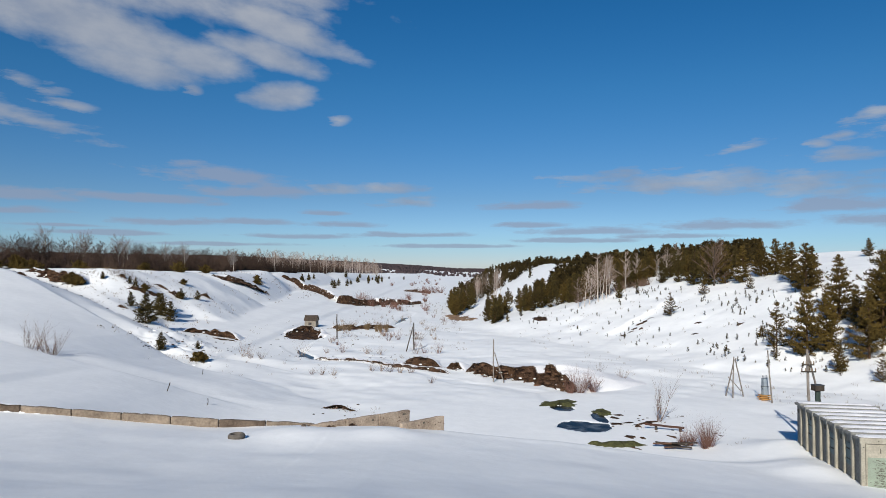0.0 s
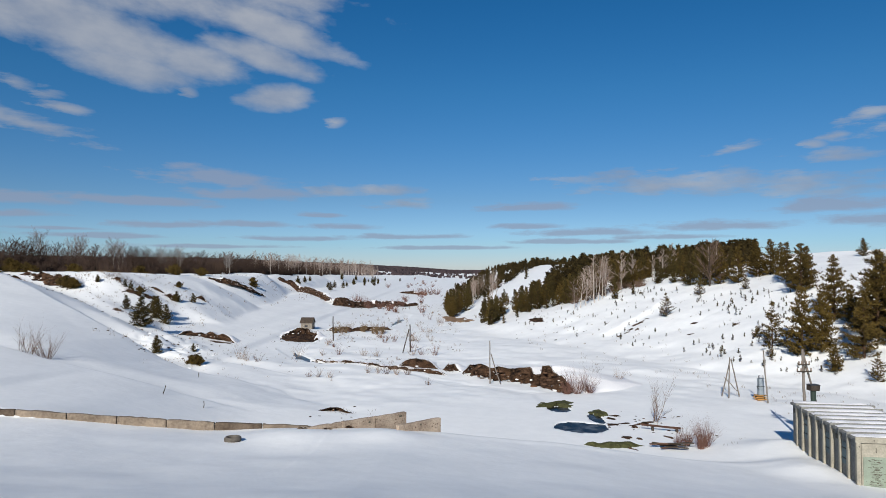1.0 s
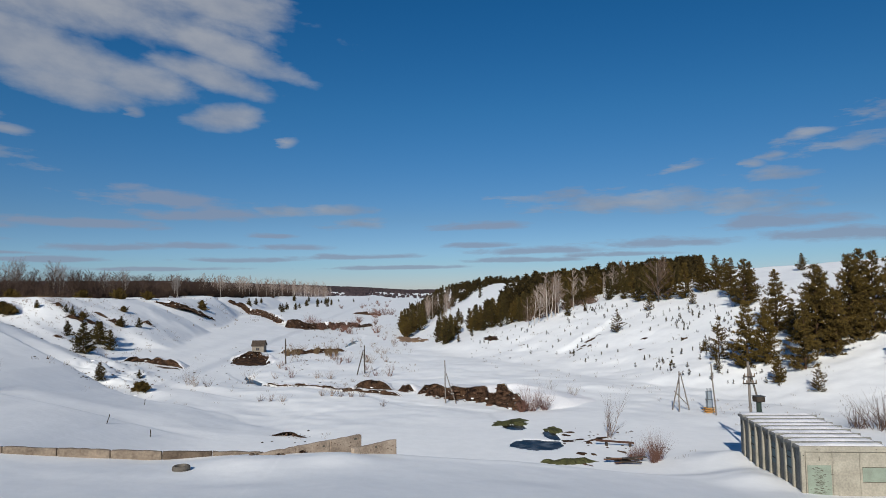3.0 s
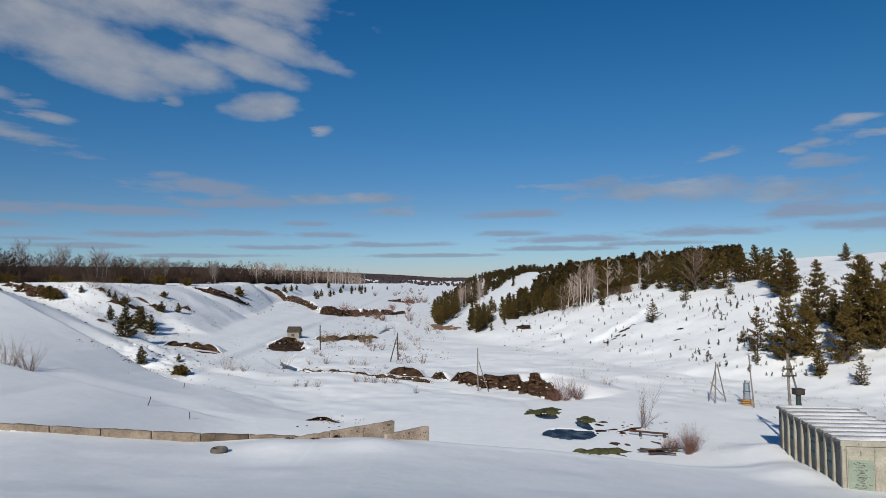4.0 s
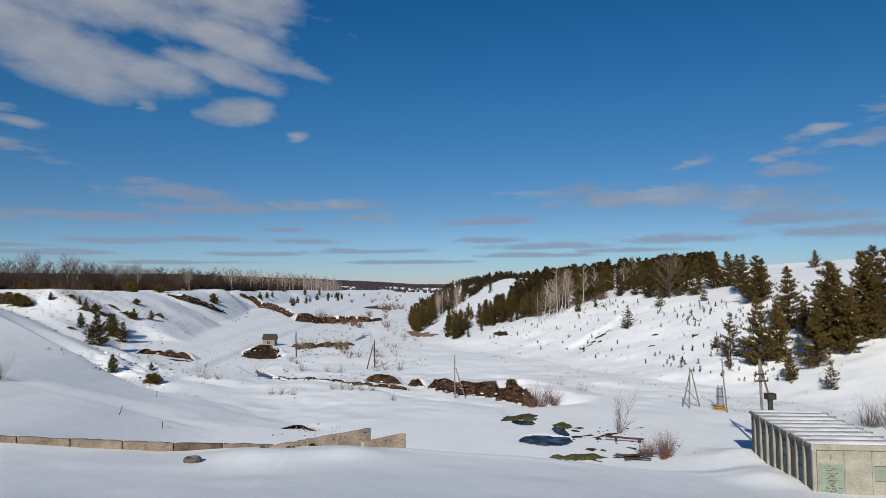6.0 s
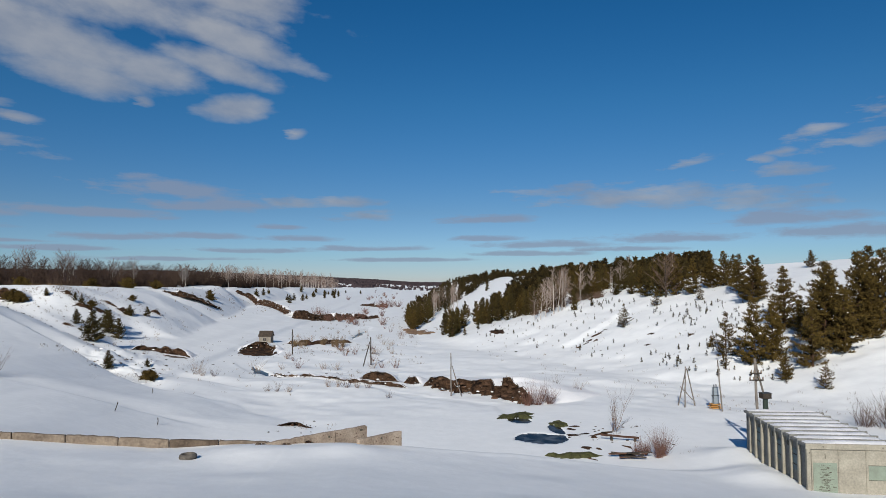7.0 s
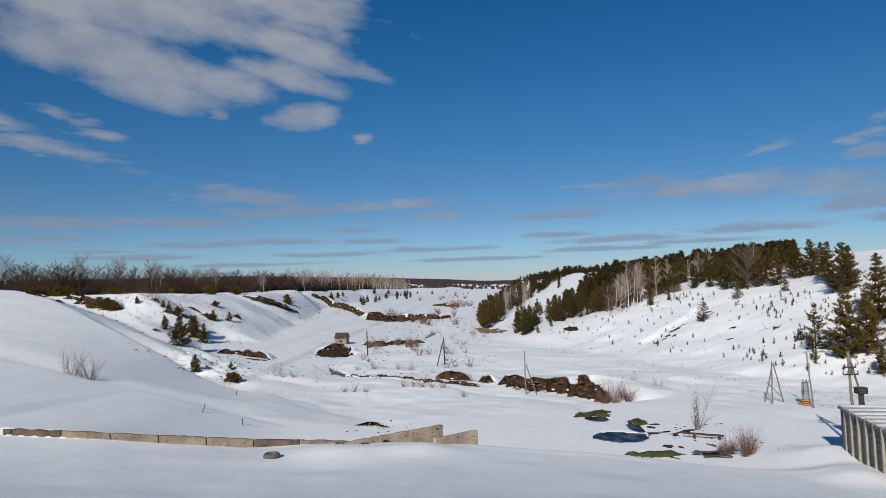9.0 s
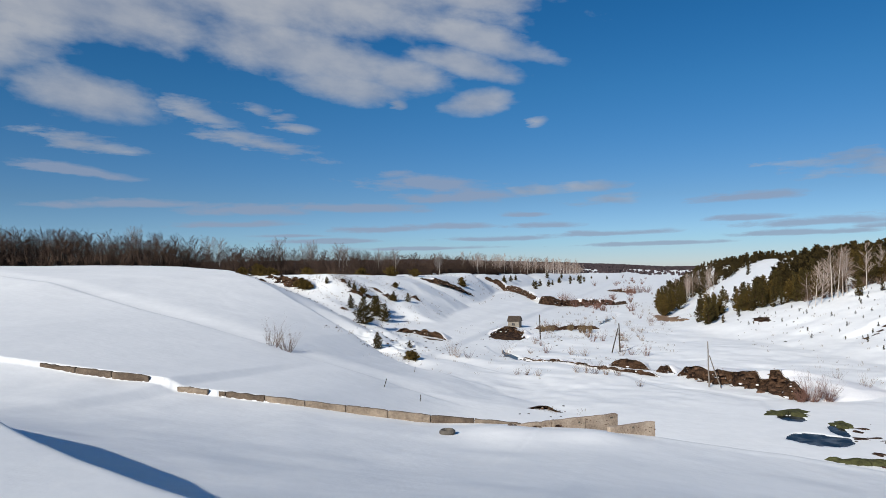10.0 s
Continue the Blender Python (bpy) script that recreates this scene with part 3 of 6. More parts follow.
def blob_mesh(clumps, seed):
    """Small rounded lumps joined into one mesh: rows of x, y, z, radius."""
    bm = bmesh.new()
    rnd = random.Random(seed)
    for x, y, z, r in clumps:
        made = bmesh.ops.create_icosphere(bm, subdivisions=1, radius=r)["verts"]
        sx, sy = rnd.uniform(0.9, 1.6), rnd.uniform(0.9, 1.6)
        for v in made:
            v.co = Vector((v.co.x * sx + x, v.co.y * sy + y, v.co.z * rnd.uniform(0.5, 0.65) + z))
    return bm


# ---- the ground: one sheet from the dam to the horizon ----
def ring_edges():
    fine = np.concatenate([np.linspace(-180, -66, 40)[:-1], np.arange(-66, -36, 0.25), np.arange(-36, 40, 0.15), np.arange(40, 50, 0.25), np.linspace(50, 180, 44)[:-1]])
    return np.radians(fine)


turns = ring_edges()
reach = np.concatenate([[0.5, 1.0, 1.5], np.geomspace(2.0, 30, 100), np.linspace(30.4, 110, 230), np.geomspace(110.8, 420, 190), np.geomspace(426, 4800, 110)])
R, A = np.meshgrid(reach, turns, indexing="ij")
GX, GY = R * np.sin(A), R * np.cos(A)
GZ = height(GX, GY)
rows, cols = GX.shape
idx = np.arange(rows * cols).reshape(rows, cols)
nxt = np.roll(idx, -1, axis=1)
quads = np.stack([idx[:-1], nxt[:-1], nxt[1:], idx[1:]], -1).reshape(-1, 4)[:, ::-1]
centre = rows * cols
me = bpy.data.meshes.new("ground")
me.vertices.add(rows * cols + 1)
me.vertices.foreach_set("co", np.concatenate([np.stack([GX, GY, GZ], -1).reshape(-1), [0, 0, ground(0, 0)]]))
tris = np.stack([np.full(cols, centre), nxt[0], idx[0]], -1)
loops = np.concatenate([quads.reshape(-1), tris.reshape(-1)])
me.loops.add(len(loops))
me.loops.foreach_set("vertex_index", loops.astype(np.int32))
starts = np.concatenate([np.arange(len(quads)) * 4, len(quads) * 4 + np.arange(cols) * 3])
me.polygons.add(len(starts))
me.polygons.foreach_set("loop_start", starts.astype(np.int32))
me.polygons.foreach_set("use_smooth", np.ones(len(starts), dtype=bool))
me.materials.append(SNOW)
me.update(calc_edges=True)
me.validate()
tagged(new("ground", me), "snow-covered valley ground below the dam", "ground", kind="structure")


# ---- bare earth banks, clay and water ----
def earth_bank(name, line, high, lean, mat, label, seed, cap=True, top_snow=3.0, ragged=1.0):
    """A steep eroded face along a line, facing its right-hand side, with a snow cap that runs back from its edge."""
    pts = [np.array(p, float) for p in line]
    stations = []
    for a, b, ha, hb in zip(pts, pts[1:], high, high[1:]):
        n = max(2, int(np.linalg.norm(b - a) / 0.28))
        for k in range(n):
            stations.append((a + (b - a) * k / n, ha + (hb - ha) * k / n, (b - a) / np.linalg.norm(b - a)))
    stations.append((pts[-1], high[-1], stations[-1][2]))
    pos = np.array([s[0] for s in stations])
    hh = np.array([s[1] for s in stations])
    along = np.array([s[2] for s in stations])
    for _ in range(12):
        along[1:-1] = (along[:-2] + along[1:-1] + along[2:]) / 3
    along /= np.linalg.norm(along, axis=1, keepdims=True)
    face = np.stack([along[:, 1], -along[:, 0]], 1)
    run = np.arange(len(pos)) * 0.28
    hh = hh * (1 + 0.13 * ragged * wobble(run, run * 0, 1.6, seed)) + 0.14 * ragged * wobble(run, run * 0, 0.6, seed + 1)
    hh = hh * (1 - 0.5 * np.clip((wobble(run, run * 0, 2.2, seed + 9) - 0.45) * 14, 0, 1) * min(1.0, ragged))
    ends = np.minimum(np.arange(len(pos)), np.arange(len(pos))[::-1])
    hh = hh * ease((ends + 0.5) / 5.0)
    base = height(pos[:, 0], pos[:, 1])
    levels = 8
    verts = []
    for k in range(levels + 1):
        t = k / levels
        out = lean * hh * (1 - t) ** 1.4 + (0.55 * wobble(run, run * 0 + k * 0.4, 1.0, seed + 2) + 0.42 * wobble(run, run * 0 + k * 0.5, 0.45, seed + 3)) * ragged * (0.4 + 0.6 * math.sin(math.pi * min(1, t * 1.2)))
        xy = pos + face * out[:, None]
        zz = base - 0.5 * (1 - t) + hh * t
        verts.append(np.column_stack([xy, zz]))
    back = pos - face * 0.5
    verts.append(np.column_stack([back, base + hh - 0.1]))
    verts.append(np.column_stack([pos - face * 1.2, base - 0.4]))
    n = len(pos)
    v = np.concatenate(verts)
    faces = []
    for k in range(len(verts) - 1):
        i = np.arange(n - 1) + k * n
        faces.append(np.stack([i, i + 1, i + n + 1, i + n], 1))
    ob = mesh_object(name, v, np.concatenate(faces), mat, smooth=False)
    tagged(ob, label, "earth bank", kind="structure")
    chunks = []
    rnd_ = random.Random(seed)
    for _ in range(int(len(pos) * 0.4 * ragged)):
        k, t = rnd_.randrange(n), rnd_.uniform(0.0, 0.85)
        p = pos[k] + face[k] * (lean * hh[k] * (1 - t) ** 1.4 + 0.12)
        chunks.append((p[0], p[1], base[k] + hh[k] * t - 0.05, 0.03 + 0.17 * rnd_.random() ** 3))
    bm = blob_mesh(chunks, seed)
    part("snow_clumps", bm, SNOW_CRUST, ob, "lumps of snow caught on the face")
    lumps, hair = [], []
    for _ in range(int(len(pos) * 1.1 * ragged)):
        k, t = rnd_.randrange(n), rnd_.random() ** 1.3
        p = pos[k] + face[k] * (lean * hh[k] * (1 - t) ** 1.4 + rnd_.uniform(-0.05, 0.25))
        lumps.append((p[0], p[1], base[k] + hh[k] * t * 0.95 - 0.1, (0.05 + 0.22 * rnd_.random() ** 2) * min(1.6, 0.5 + hh[k] * 0.5)))
    part("sods", blob_mesh(lumps, seed + 5), SOD, ob, "slumped lumps of brown sod")
    for _ in range(int(len(pos) * 2.2)):
        k = rnd_.randrange(n)
        p = pos[k] + face[k] * rnd_.uniform(-0.25, 0.15)
        z0 = base[k] + hh[k] * rnd_.uniform(0.85, 1.0)
        hair.append((p[0], p[1], z0, p[0] + face[k][0] * rnd_.uniform(0, 0.35) + rnd_.uniform(-0.1, 0.1), p[1] + face[k][1] * rnd_.uniform(0, 0.35), z0 + rnd_.uniform(-0.3, 0.28), 0.02, 0.008))
    hv, hf = ribbons(hair, seed)
    mesh_object("grass_fringe", hv, hf, DRY_GRASS, ob, "dry grass hanging over the edge")
    if cap:
        cv, steps = [], 9
        for k in range(steps + 1):
            t = k / steps
            back = -0.04 + top_snow * t * (0.25 + 0.75 * ease(ends / 14.0))
            p = pos - face * back[:, None]
            land = height(p[:, 0], p[:, 1])
            lift = (base + hh + 0.05 - land) * (1 - ease(t)) - 0.12 * t
            if k == 0:
                lift = lift - 0.07
            cv.append(np.column_stack([p, land + lift + 0.08 * wobble(p[:, 0], p[:, 1], 1.2, seed + 6) * (k > 0) * (1 - t)]))
        cf = []
        for k in range(steps):
            i = np.arange(n - 1) + k * n
            cf.append(np.stack([i, i + 1, i + n + 1, i + n], 1))
        cap_ob = mesh_object("snow_cap", np.concatenate(cv), np.concatenate(cf), SNOW_CRUST, ob, "snow lying on top of the bank", smooth=True)
    return ob


def patch(name, x, y, rx, ry, lift, mat, label, category, seed, turn=0.0, rough=0.25, fine=0.1, kind="structure", points=40, rings=6):
    """A thin uneven spread that follows the ground: bare soil, mud or trodden earth."""
    verts, faces = [], []
    ca, sa = math.cos(radians(turn)), math.sin(radians(turn))
    for k in range(rings + 1):
        t = k / rings
        for s in range(points):
            a = 2 * math.pi * s / points
            edge = 1 + rough * float(wobble(math.cos(a) * 2.2 + 7 * seed, math.sin(a) * 2.2, 1.0, seed)) + rough * 0.7 * float(wobble(math.cos(a) * 6 + 3 * seed, math.sin(a) * 6, 1.0, seed + 1))
            u, w = math.cos(a) * rx * edge * t, math.sin(a) * ry * edge * t
            px, py = x + u * ca - w * sa, y + u * sa + w * ca
            z = lift * (1 - t ** 3) - 0.05 * (t == 1) + fine * float(wobble(px, py, 0.7, seed + 2)) * (t < 1)
            verts.append((px, py, z))
    v = np.array(verts)
    v[:, 2] += height(v[:, 0], v[:, 1])
    for k in range(rings):
        for s in range(points):
            q = (s + 1) % points
            faces.append((k * points + s, k * points + q, (k + 1) * points + q, (k + 1) * points + s))
    return tagged(mesh_object(name, v, faces, mat), label, category, kind=kind)


earth_bank("earth_bank", [(-6.5, 97.5), (-4.5, 96), (-2.6, 95.2), (-0.6, 94.5)], [0.4, 1.3, 1.3, 0.5], 0.7, EARTH, "dark eroded stream bank with a snow cap", 31, top_snow=9)
earth_bank("earth_bank", [(-20, 104.5), (-14, 99.5), (-8, 95.2), (-4, 91.5), (0.5, 88.4)], [0.2, 0.3, 0.35, 0.45, 0.5], 0.8, EARTH, "low dark edge of the narrow brook", 29, top_snow=3)
earth_bank("earth_bank", [(-0.2, 94), (1.2, 92.5), (2.4, 91.2)], [0.3, 0.9, 0.5], 0.7, EARTH, "small dark eroded stream bank with a snow cap", 35, top_snow=9)
earth_bank("earth_bank", [(2.6, 89.5), (5, 87.2), (8, 85), (10, 83.6), (11.8, 82), (13.2, 79.5), (14.0, 77), (14.4, 74.5)], [1.2, 1.5, 1.5, 1.9, 2.1, 2.1, 1.7, 0.6], 0.8, EARTH, "tall brown eroded stream bank with hanging sod and snow on top", 40, top_snow=13, ragged=1.5)
earth_bank("earth_bank", [(-27, 155), (-23, 157), (-18, 158), (-12, 159)], [0.4, 1.2, 1.1, 0.4], 0.9, EARTH, "dark stream bank with dry grass", 52, top_snow=10, ragged=1.4)
earth_bank("earth_bank", [(-46.5, 117.5), (-44.5, 119.5), (-41.5, 120), (-38.5, 119.5), (-36.3, 117.5)], [0.3, 0.8, 1.0, 0.9, 0.3], 0.6, EARTH, "dark slumped earth at the mouth of the gully", 57, top_snow=5, ragged=1.6)
earth_bank("earth_bank", [(-40.2, 243), (-37.4, 243.5), (-33.4, 248), (-26.5, 260), (-19.2, 281), (-10.9, 299)], [2.0, 3.0, 2.6, 2.2, 2.0, 1.0], 0.9, EARTH, "long dark river bluff in the valley", 63, top_snow=14)
earth_bank("earth_bank", [(-79.6, 322), (-72.2, 322), (-59.5, 300), (-50, 276), (-42.4, 253)], [1.0, 2.2, 2.4, 2.2, 1.6], 1.2, EARTH, "dark earth gully edge running down the slope", 68, top_snow=8, ragged=0.6)
earth_bank("earth_bank", [(-69.8, 198), (-66.5, 200), (-63.9, 203), (-60.5, 209), (-58.9, 220)], [0.5, 1.4, 1.3, 1.1, 0.3], 1.6, EARTH, "dark strip of bare earth along the slope", 72, top_snow=5)
# this bank of earth stands in for mixed dark shrubs
earth_bank("earth_bank", [(-90.9, 146), (-84.4, 141), (-78, 137.4), (-75, 136.2), (-72.6, 135.2)], [0.5, 1.4, 1.6, 1.2, 0.4], 1.5, EARTH, "dark hillside edge, earth standing in for mixed shrubs", 76, top_snow=5, ragged=1.5)
earth_bank("earth_bank", [(-28, 425), (-18, 428), (-10, 440)], [0.6, 2.2, 0.8], 0.7, EARTH, "distant reddish river bank", 80, top_snow=14)
earth_bank("earth_bank", [(-11.8, 63), (-10, 63.5), (-8.4, 63.2)], [0.3, 0.6, 0.55], 0.8, EARTH, "small dark hollow with stones in the snow", 84, ragged=1.8, cap=False)
earth_bank("earth_bank", [(-66, 149.5), (-63.5, 150.5), (-61.5, 150)], [0.15, 0.4, 0.2], 1.6, EARTH, "low dark streak of bare earth on the slope", 86, top_snow=3)
earth_bank("earth_bank", [(-63.6, 139), (-61.5, 139.5), (-59.5, 141)], [0.15, 0.5, 0.2], 1.6, EARTH, "low dark streak of bare earth on the slope", 88, top_snow=3)
for k, row in enumerate([[(-65.4, 136.4), (-63.8, 137.6), (-61.8, 139.4)], [(-62.4, 148.6), (-60.6, 149.4), (-59.0, 149.2)], [(-58.4, 157.0), (-56.8, 158.0), (-55.2, 158.6)], [(-70.5, 140.5), (-68.6, 141.2), (-67.0, 141.4)]]):
    earth_bank("earth_bank", row, [0.2, 0.7, 0.2], 1.4, EARTH, "short dark strip of bare earth on the slope", 141 + 3 * k, top_snow=2.5, ragged=1.3)
earth_bank("earth_bank", [(-32.8, 136), (-32.4, 140), (-31.2, 143.4), (-29.2, 144.8), (-27.2, 143.6), (-26.2, 140), (-26.2, 136)], [0.2, 0.7, 1.2, 1.35, 1.3, 0.8, 0.2], 0.7, EARTH, "dark undercut wall of a washed-out hollow", 47, top_snow=3, ragged=0.8)
patch("soil", -29.2, 138.0, 3.6, 7.6, 0.30, EARTH, "dark washed-out hollow below the hut", "soil", 15, 0, 0.16, 0.16, points=110, rings=22)
patch("soil", -38.6, 116.6, 1.9, 0.9, 0.10, EARTH, "dark churned soil at the gully mouth", "soil", 16, -18, 0.6)

# crumbling edge of the near spur, with earth showing through the snow, and the broken ground at its foot
earth_bank("earth_bank", [(-82.5, 126.6), (-80.5, 126.4), (-78.2, 126.6)], [0.15, 0.5, 0.15], 1.2, EARTH, "short dark break in the snow along the spur's edge", 91, top_snow=2, ragged=1.6)
earth_bank("earth_bank", [(-60.6, 123.2), (-59.2, 122.4), (-57.6, 122.2)], [0.12, 0.4, 0.12], 1.2, EARTH, "short dark break in the snow along the spur's edge", 93, top_snow=2, ragged=1.6)


# ---- water ----
def water(x, y, rx, ry, seed, drop):
    n = 36
    verts = [(x, y, 0)] + [(x + rx * math.cos(2 * math.pi * k / n), y + ry * math.sin(2 * math.pi * k / n), 0) for k in range(n)]
    level = float(floor_height(y)) - drop
    verts = [(a, b, level) for a, b, _ in verts]
    faces = [(0, 1 + k, 1 + (k + 1) % n) for k in range(n)]
    return tagged(mesh_object("water", verts, faces, WATER), "dark open water in a snow-rimmed pool", "water", kind="structure")


for k, (px, py, rx, ry) in enumerate(POOLS):
    water(px, py, rx * 1.25, ry * 1.25, k, 0.07)
brook = []
for (ax, ay), (bx, by) in zip(STREAM[:12], STREAM[1:12]):
    n = max(2, int(math.hypot(bx - ax, by - ay) / 2))
    brook += [(ax + (bx - ax) * k / n, ay + (by - ay) * k / n) for k in range(n)]
bv, bf = [], []
for k, (x, y) in enumerate(brook):
    q, p = brook[min(k + 1, len(brook) - 1)], brook[max(k - 1, 0)]
    dx_, dy_ = q[0] - p[0], q[1] - p[1]
    ln = math.hypot(dx_, dy_)
    z = float(floor_height(y)) - 0.38
    for s in (-1, 1):
        bv.append((x - s * dy_ / ln * 1.2, y + s * dx_ / ln * 1.2, z))
    if k:
        bf.append((2 * k - 2, 2 * k - 1, 2 * k + 1, 2 * k))
tagged(mesh_object("water", bv, bf, WATER), "narrow dark brook winding down the valley", "water", kind="structure")

patch("mud", 12.9, 50.8, 1.75, 0.75, 0.30, MOSS, "mossy green mud bank beside the pools", "mud", 3, 2, 0.5, 0.14)
patch("mud", 11.3, 67.6, 1.6, 2.1, 0.22, MOSS, "mossy green mud at the rim of a pool", "mud", 5, -8, 0.5, 0.14)
patch("mud", 14.5, 63.2, 0.95, 1.2, 0.22, MOSS, "mossy brown mud at the rim of a pool", "mud", 8, 0, 0.5, 0.14)
for k, (x, y, rx, ry) in enumerate([(14.7, 58.2, 0.5, 0.5), (15.6, 58.7, 0.8, 0.22), (17.2, 58.5, 1.1, 0.3), (15.2, 60.6, 0.35, 0.4), (15.7, 62.0, 0.3, 0.5), (16.2, 57.2, 0.3, 0.3), (14.6, 53.6, 0.5, 0.4), (15.4, 53.0, 0.3, 0.2), (17.9, 53.6, 0.5, 0.25), (14.0, 49.9, 0.5, 0.2)]):
    patch("soil", x, y, rx, ry, 0.10, EARTH, "wet brown soil showing between snow hummocks", "soil", 110 + k, 15 * k, 0.5, 0.08, points=26, rings=4)
patch("soil", 37.6, 128.7, 1.2, 0.7, 0.15, EARTH, "patch of bare soil on the snowy hillside", "soil", 12, 25, 0.9, 0.12)
for k, (x, y) in enumerate([(35.2, 126.4), (34.2, 125.0), (36.0, 124.6), (32.6, 124.2), (39.6, 130.4), (44.2, 118.0), (41.4, 112.5), (48.0, 110.0)]):
    patch("soil", x, y, 0.55, 0.35, 0.12, EARTH, "small patch of bare soil on the snowy hillside", "soil", 170 + k, 30 * k, 0.8, 0.10, points=24, rings=3)
patch("soil", 21.6, 155.0, 1.5, 2.6, 0.2, EARTH, "bare reddish soil under the wood's edge", "soil", 14, 20)
for k, (x, y, rx, ry) in enumerate([(4.0, 200, 3.0, 9), (2.2, 214, 2.2, 8), (6.5, 190, 2.0, 5)]):
    patch("clay", x, y, rx, ry, 0.25, CLAY, "bare clay scar at the foot of the wooded spur", "clay slope", 20 + k, 10 * k, 0.5)


# ---- concrete walls of the old spillway ----
def wall_panel(parent, a, b, top_a, top_b, thick, deep, mat, name="panel", ragged=0.05):
    """One cast panel of a wall between two plan points."""
    d = Vector((b[0] - a[0], b[1] - a[1], 0))
    side = Vector((-d.y, d.x, 0)).normalized() * thick / 2
    bm = bmesh.new()
    vs = []
    for p, top in ((a, top_a), (b, top_b)):
        for s in (-1, 1):
            for z in (top - deep, top):
                vs.append(bm.verts.new((p[0] + s * side.x, p[1] + s * side.y, z)))
    for f in ((0, 1, 5, 4), (2, 6, 7, 3), (0, 2, 3, 1), (4, 5, 7, 6), (1, 3, 7, 5), (0, 4, 6, 2)):
        bm.faces.new([vs[i] for i in f])
    bmesh.ops.recalc_face_normals(bm, faces=bm.faces[:])
    bmesh.ops.bevel(bm, geom=bm.edges[:], offset=0.03, segments=1, affect="EDGES")
    bmesh.ops.subdivide_edges(bm, edges=[e for e in bm.edges if e.calc_length() > 0.8], cuts=7)
    for v in bm.verts:
        v.co += Vector((noise.noise(v.co * 1.3) * 0.02, noise.noise(v.co * 1.3 + Vector((9, 0, 0))) * 0.02, noise.noise(v.co * 0.9 + Vector((0, 7, 0))) * 0.05 + (noise.noise(v.co * 3.1) - 0.2) * ragged))
    return part(name, bm, mat, parent)


def long_wall():
    wall = thing("retaining_wall", 0, 0, 0, 0, "long low concrete retaining wall nearly buried in snow", "retaining wall")
    start, end = Vector((-44, 39.15)), Vector((-8.8, 44.4))
    tops = [(0.0, 6.68), (0.102, 6.37), (0.193, 6.01), (0.278, 5.70), (0.31, 5.08), (0.415, 4.73), (0.582, 4.16), (0.696, 3.78), (0.807, 3.37), (1.0, 2.86)]
    panels = 12
    for k in range(panels):
        t0, t1 = k / panels, (k + 0.985) / panels
        if k == 3:
            t0, t1 = 0.312, 0.378
        if k == 4:
            t0 = 0.402
        a, b = start.lerp(end, t0), start.lerp(end, t1)
        za, zb = (float(np.interp(t, [p for p, _ in tops], [z for _, z in tops])) for t in (t0, t1))
        wall_panel(wall, a, b, za, zb, 0.28, 1.6, RUSTED if k < 3 or k in (4, 5, 10) else CONCRETE, ragged=0.10 if k < 6 else 0.05)
    return wall


long_wall()


def wing_wall(a, b, label, cuts, shade):
    wall = thing("wing_wall", 0, 0, 0, 0, label, "concrete wall")
    a, b = Vector(a), Vector(b)
    for k in range(cuts):
        wall_panel(wall, a.lerp(b, k / cuts), a.lerp(b, (k + 0.99) / cuts), 3.22, 3.22, 0.3, 2.6, shade)
    d = (b - a).normalized()
    side = Vector((d.y, -d.x))
    marks = [(0.60, 2.93), (0.93, 3.0)] if cuts > 1 else [(0.5, 3.02)]
    spots = random.Random(cuts)
    for _ in range(16):
        p = a.lerp(b, spots.uniform(0.25, 0.98)) + side * 0.152
        bm = slab((spots.uniform(0.04, 0.12), 0.012, spots.uniform(0.03, 0.07)), (0, 0, 0), 0.004)
        bmesh.ops.transform(bm, matrix=pose(p.x, p.y, spots.uniform(2.5, 3.1), 0, 0, math.degrees(math.atan2(d.y, d.x))), verts=bm.verts)
        part("rust_spot", bm, BROWN_WOOD, wall, "rust-brown stain")
    for k, (t, z) in enumerate(marks):
        p = a.lerp(b, t) + side * 0.152
        bm = slab((0.16 + 0.1 * (k % 2), 0.015, 0.11), (0, 0, 0), 0.006)
        bmesh.ops.transform(bm, matrix=pose(p.x, p.y, z, 0, 0, math.degrees(math.atan2(d.y, d.x))), verts=bm.verts)
        part("stain", bm, FLAKE, wall, "dark painted mark")
    return wall


wing_wall((-8.6, 42.3), (-2.6, 47.1), "weathered concrete wing wall with dark painted marks", 3, WING)
wing_wall((-2.9, 42.9), (-0.2, 45.3), "short weathered concrete wing wall beside its twin", 1, WING)


def stone(x, y, r, mat, label, seed):
    bm = bmesh.new()
    bmesh.ops.create_icosphere(bm, subdivisions=2, radius=r)
    for v in bm.verts:
        v.co *= 1 + 0.45 * noise.noise(v.co / r * 1.1 + Vector((seed * 3.1, 0, 0)))
        v.co.z *= 0.6
    me = bpy.data.meshes.new("rubble")
    bm.to_mesh(me)
    bm.free()
    me.materials.append(mat)
    ob = new("rubble", me)
    ob.matrix_basis = pose(x, y, ground(x, y) + r * 0.2, 0, 0, seed * 40)
    return tagged(ob, label, "rubble", "rubble by the spillway")


for k in range(22):
    r = random.Random(500 + k)
    along = r.random()
    stone(-8.9 + 2.8 * along, 41.9 + 2.2 * along + r.uniform(-0.1, 0.5), r.uniform(0.08, 0.22), RUSTED if k % 2 else EARTH, "broken piece of concrete lying by the wing wall", k)


